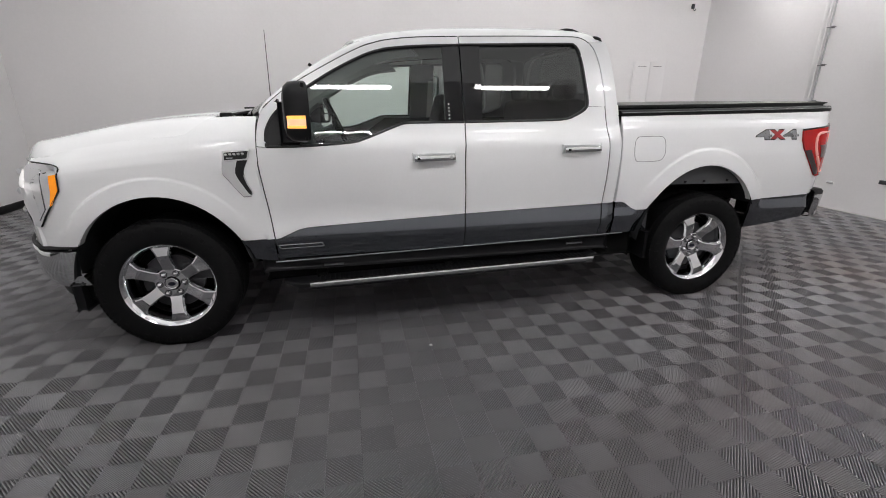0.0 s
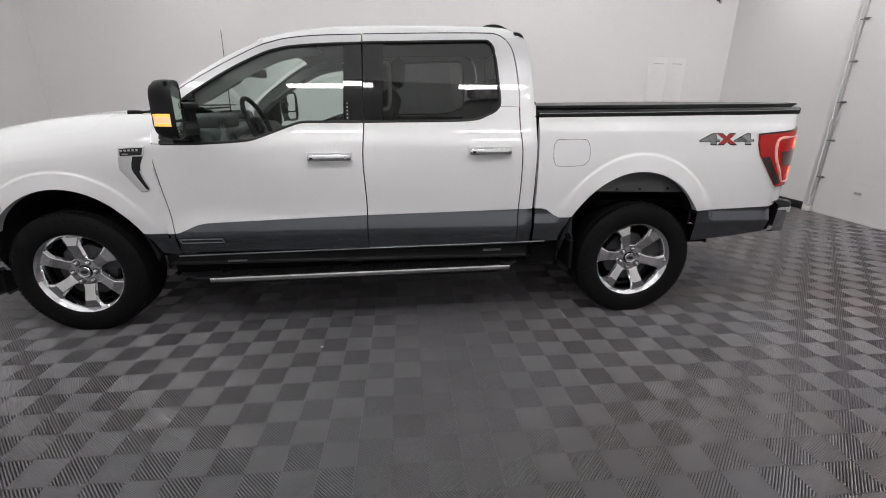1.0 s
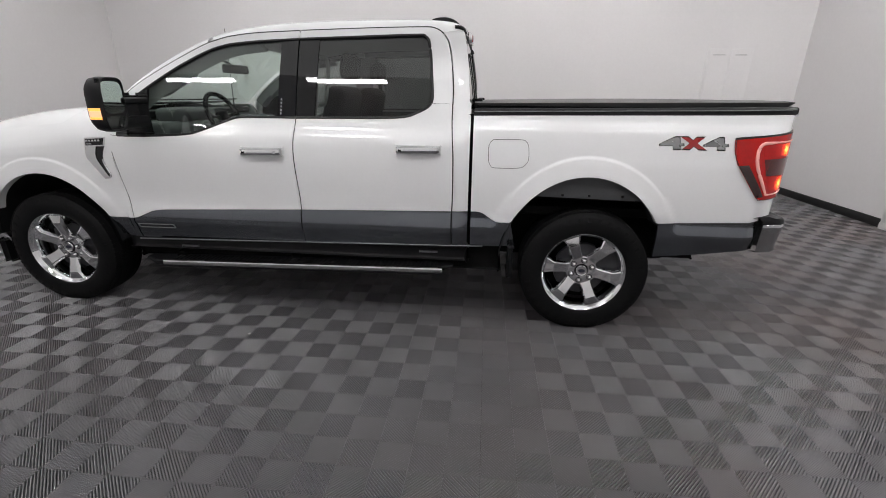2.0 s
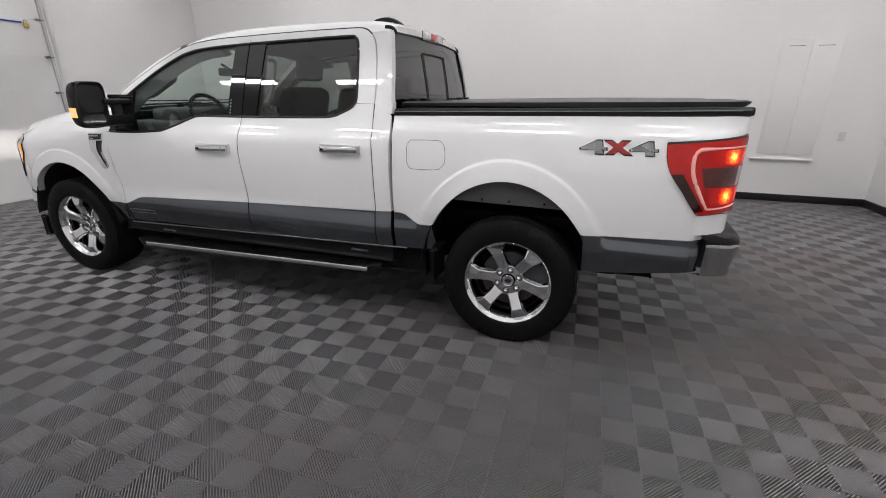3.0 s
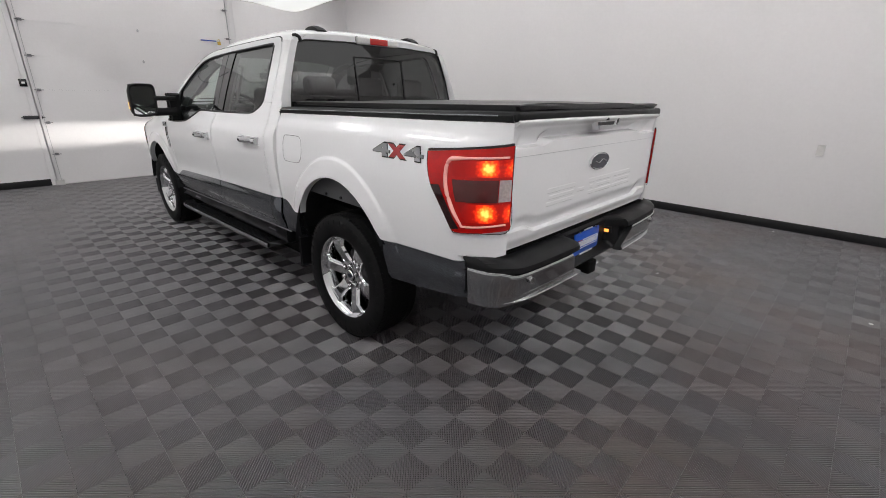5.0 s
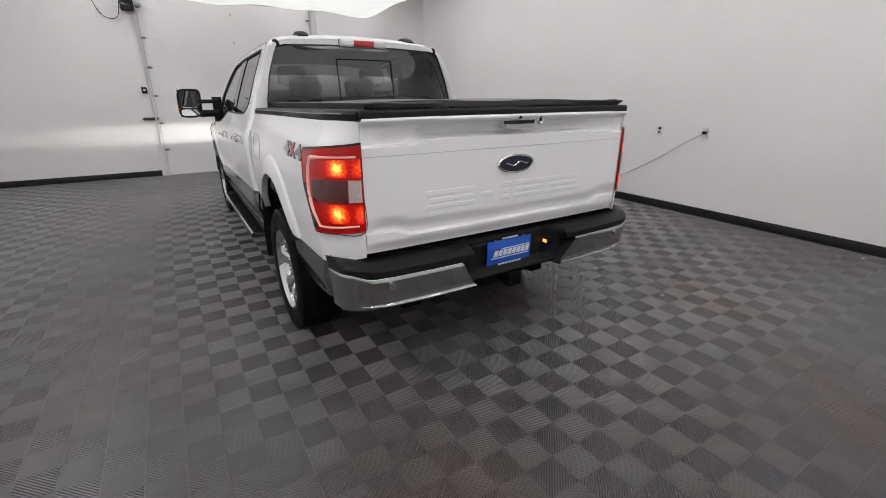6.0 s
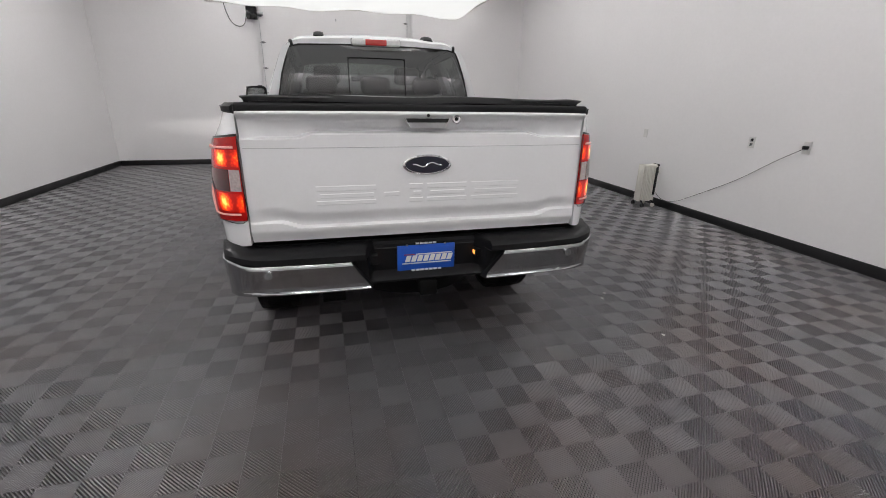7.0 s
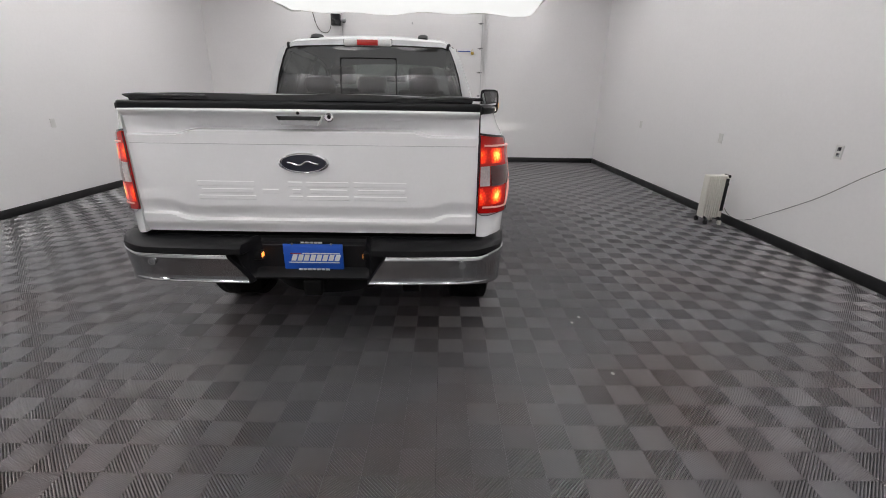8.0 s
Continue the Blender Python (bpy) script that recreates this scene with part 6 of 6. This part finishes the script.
for a in (math.radians(8), math.radians(172), math.radians(270)):
    g.tube([(-.01, .05 * math.cos(a), .05 * math.sin(a)), (0, .18 * math.cos(a), .18 * math.sin(a))], .013, 8)
sw.data = mesh_of("steering_wheel", g.moved(tilt), M_LEATHER)
part("steering_column", Geo().tube([(-.80, -.40, 1.295), (-1.08, -.40, 1.17)], .035, 10), M_CABIN, sw)
for y in (-.40, .40):
    seat = part("front_seat", Geo().box((-.52, y - .26, .80), (.02, y + .26, .98), .06, 3), M_LEATHER, truck, "black leather front seat")
    back = Geo().box((-.07, -.25, 0), (.07, .25, .62), .06, 3)
    part("seat_back", back.moved(Matrix.Translation((.02, y, .93)) @ Matrix.Rotation(radians(14), 4, "Y")), M_LEATHER, seat)
    part("head_rest", Geo().box((-.05, -.13, 0), (.05, .13, .17), .045, 3).moved(Matrix.Translation((.195, y, 1.575)) @ Matrix.Rotation(radians(8), 4, "Y")), M_LEATHER, seat)
part("centre_console", Geo().box((-.90, -.13, .62), (.10, .13, 1.0), .04, 3), M_CABIN, truck)
bench = part("rear_seat", Geo().box((.42, -.72, .80), (.88, .72, .97), .06, 3), M_LEATHER, truck, "black leather rear bench")
part("seat_back", Geo().box((.82, -.72, .93), (.97, .72, 1.48), .06, 3), M_LEATHER, bench)
for y in (-.46, 0, .46):
    part("head_rest", Geo().box((.84, y - .13, 1.48), (.94, y + .13, 1.62), .045, 3), M_LEATHER, bench)
im = part("inside_mirror", Geo().box((-.018, -.13, -.034), (.018, .13, .034), .017, 3).moved(Matrix.Translation((-.90, .03, 1.665)) @ Matrix.Rotation(radians(-17), 4, "Z")), M_BLACK, truck, "black inside mirror")
part("mirror_stalk", Geo().tube([(-.91, .02, 1.68), (-.985, 0, 1.735)], .012, 8), M_BLACK, im)
for s in (-1, 1):
    trim = Geo()
    trim.grid([[(x, s * (door_w(z) - .09), z) for z in np.linspace(.62, 1.20 if x < -.5 else 1.32, 7)] for x in np.linspace(-1.2, .98, 14)])
    part("door_trim", trim, M_CABIN, truck, "dark inner door trim")
    part("pillar_lining", Geo().grid([[(x, s * (door_w(z) - .055), z) for z in np.linspace(1.25, 1.80, 6)] for x in (-.11, -.05, .05, .11)]), M_PILLARTRIM, truck)
    edge = [(x, door_w(z), z) for x, z in map(tuple, curved(WIN_F_TOP, 4)) if -1.14 <= x <= -.30]
    part("pillar_lining", Geo().grid([[(x, s * (w - .03), z), (x + .05, s * (w - .075), z - .05), (x + .03, s * (w - .13), z - .03), (x - .02, s * (w - .13), z + .02)] for x, w, z in edge]), M_PILLARTRIM, truck, "grey windscreen pillar lining")
    part("grab_handle", Geo().tube(curved([(-.985, s * .785, 1.46), (-.955, s * .745, 1.475), (-.87, s * .715, 1.53), (-.79, s * .700, 1.575), (-.755, s * .715, 1.61), (-.765, s * .735, 1.625)], 6), .015, 10), M_PILLARTRIM, truck, "grey moulded grab handle")
    part("grab_handle", Geo().tube(curved([(.115, s * (door_w(1.70) - .065), 1.70), (.150, s * (door_w(1.69) - .085), 1.685), (.160, s * (door_w(1.60) - .09), 1.60), (.160, s * (door_w(1.50) - .09), 1.50), (.150, s * (door_w(1.44) - .085), 1.425), (.115, s * (door_w(1.41) - .065), 1.41)], 6), .0125, 10), M_LINING, truck, "pale grab handle on the door pillar")
    belt = Geo()
    for w0 in (.070, .073):
        belt.grid([[(x, s * (door_w(z) - w0), z) for z in np.linspace(1.05, 1.66, 10)] for x in (.060, .108)])
    part("seat_belt", belt, M_LINING, truck, "grey seat belt")
    # the low beam of each head lamp: a wide, flat fan below the horizon
    lm = bpy.data.lights.new("low_beam", "SPOT")
    lm.energy, lm.spot_size, lm.spot_blend, lm.shadow_soft_size, lm.color = BEAM_WATTS, radians(92), 0.7, 0.01, (1.0, 0.95, 0.90)
    lo = new("low_beam", lm)
    lo.matrix_world = look((-2.64, s * .72, 1.0), (-5.5, s * .80 - .45, .80)) @ Matrix.Diagonal((1, .085, 1, 1))

# 4x4 lettering on both bed sides
def lettering(text, size, extrude):
    cu = bpy.data.curves.new("letter", "FONT")
    cu.body, cu.size, cu.extrude, cu.offset = text, size, extrude, 0.004
    tmp = bpy.data.objects.new("letter", cu)
    scene.collection.objects.link(tmp)
    me = bpy.data.meshes.new_from_object(tmp.evaluated_get(bpy.context.evaluated_depsgraph_get()))
    bpy.data.objects.remove(tmp)
    bpy.data.curves.remove(cu)
    xs, ys = [v.co.x for v in me.vertices], [v.co.y for v in me.vertices]
    return me, min(xs), max(xs), min(ys), max(ys)


for s in (-1, 1):
    S_ = body_side(s)
    spans = (("4", 2.190, 2.318, M_LETTER), ("x", 2.312, 2.440, M_RED), ("4", 2.434, 2.560, M_LETTER))
    for idx, (ch, a, b, mt) in enumerate(spans):
        for layer, (grow, lift, mat) in enumerate(((.009, .0015, M_GLOSSBLACK), (0.0, .0035, mt))):
            me, x0, x1, y0, y1 = lettering(ch, .1, .001)
            for v in me.vertices:
                u, w = (v.co.x - x0) / (x1 - x0), (v.co.y - y0) / (y1 - y0)
                if s > 0:
                    u_, a_, b_ = 1 - u, 2.19 + 2.56 - b, 2.19 + 2.56 - a
                else:
                    u_, a_, b_ = u, a, b
                zz = 1.200 + .064 * w + (w - .5) * grow * 1.4
                xx = lerp(a_, b_, u_) + (u_ - .5) * grow * 1.4 + s * .014 * (w - .5)
                p = S_(xx, zz, -lift - v.co.z)
                v.co = p
            me.materials.clear()
            me.materials.append(mat)
            ob = new("letter_outline" if layer == 0 else "letter", me)
            ob.parent = truck


# ---- floor tiles, last ----
def square_ribs(slope):
    """The ribs of one square, running at slope (+1 or -1) across it, each with a chamfered top."""
    pitch, width, deep = SQ * math.sqrt(2) / 20, 0.0058, 0.0125
    section = ((-.5, -deep), (-.5, -.0017), (-.24, 0.0), (.24, 0.0), (.5, -.0017), (.5, -deep))
    v, f = [], []
    h = SQ / 2 - 0.0006
    d, nrm = Vector((1, slope)).normalized(), Vector((-slope, 1)).normalized()
    for k in range(20):
        o, n = len(v), len(section)
        for q, z in section:
            c = (k - 9.5) * pitch + q * width
            half = max(h * math.sqrt(2) - abs(c), 0.0)
            for e in (-half, half):
                p = nrm * c + d * e
                v.append((p.x, p.y, z))
        for i in range(n - 1):
            a = o + 2 * i
            f.append((a, a + 1, a + 3, a + 2))
        f.append(tuple(o + 2 * i for i in range(n)))
        f.append(tuple(o + 2 * i + 1 for i in range(n))[::-1])
    # low cross-bars that tie the ribs together
    for k in range(20):
        o, c = len(v), (k - 9.5) * pitch
        half = max(h * math.sqrt(2) - abs(c), 0.0) - .0015
        for q, z in ((-.0022, -deep), (-.0013, -.0100), (.0013, -.0100), (.0022, -deep)):
            for e in (-half, half):
                p = d * (c + q) + nrm * e
                v.append((p.x, p.y, z))
        f += [(o, o + 1, o + 3, o + 2), (o + 2, o + 3, o + 5, o + 4), (o + 4, o + 5, o + 7, o + 6)]
    return v, f


def tile_mesh():
    v, f = [], []
    for i in (0, 1):
        for j in (0, 1):
            a, b = square_ribs(-1 if (i + j) % 2 == 0 else 1)
            o = len(v)
            v += [(x + (i - .5) * SQ, y + (j - .5) * SQ, z) for x, y, z in a]
            f += [tuple(k + o for k in q) for q in b]
    return v, f


TV, TF = tile_mesh()
tile_data = bpy.data.meshes.new("floor_tile")
tile_data.from_pydata(TV, [], TF)
tile_data.materials.append(M_FLOOR)
c0, s0 = math.cos(LAT_TURN), math.sin(LAT_TURN)
spots = []
for i in range(-24, 20):
    for j in range(-14, 20):
        u, w = (2 * i + 1) * SQ, (2 * j + 1) * SQ
        x, y = LAT_X + u * c0 - w * s0, LAT_Y + u * s0 + w * c0
        if XW - .27 < x < XE + .27 and YS - .27 < y < YN + .27:
            spots.append((x, y))
near = [p for p in spots if (-2.2 < p[0] < 4.6 and -3.1 < p[1] < -1.35) or (3.1 < p[0] < 4.7 and -1.35 < p[1] < 2.6)][:300]
chosen = set(near)
for x, y in near:
    ob = new("floor_tile", tile_data)
    ob.parent = floor
    ob.location, ob.rotation_euler = (x, y, 0), (0, 0, LAT_TURN)
rest = np.array([p for p in spots if p not in chosen])
base_v = np.array(TV)
rot = np.array([[c0, -s0], [s0, c0]])
bv = base_v.copy()
bv[:, :2] = base_v[:, :2] @ rot.T
allv = (bv[None] + np.concatenate([rest, np.zeros((len(rest), 1))], 1)[:, None]).reshape(-1, 3)
allf = [tuple(k + n * len(TV) for k in q) for n in range(len(rest)) for q in TF]
far = bpy.data.meshes.new("floor_tiles")
far.from_pydata(allv.tolist(), [], allf)
far.materials.append(M_FLOOR)
fo = new("floor_tiles", far)
fo.parent = floor
tagged(fo, "dark grey ribbed plastic floor tiles", kind="stuff")
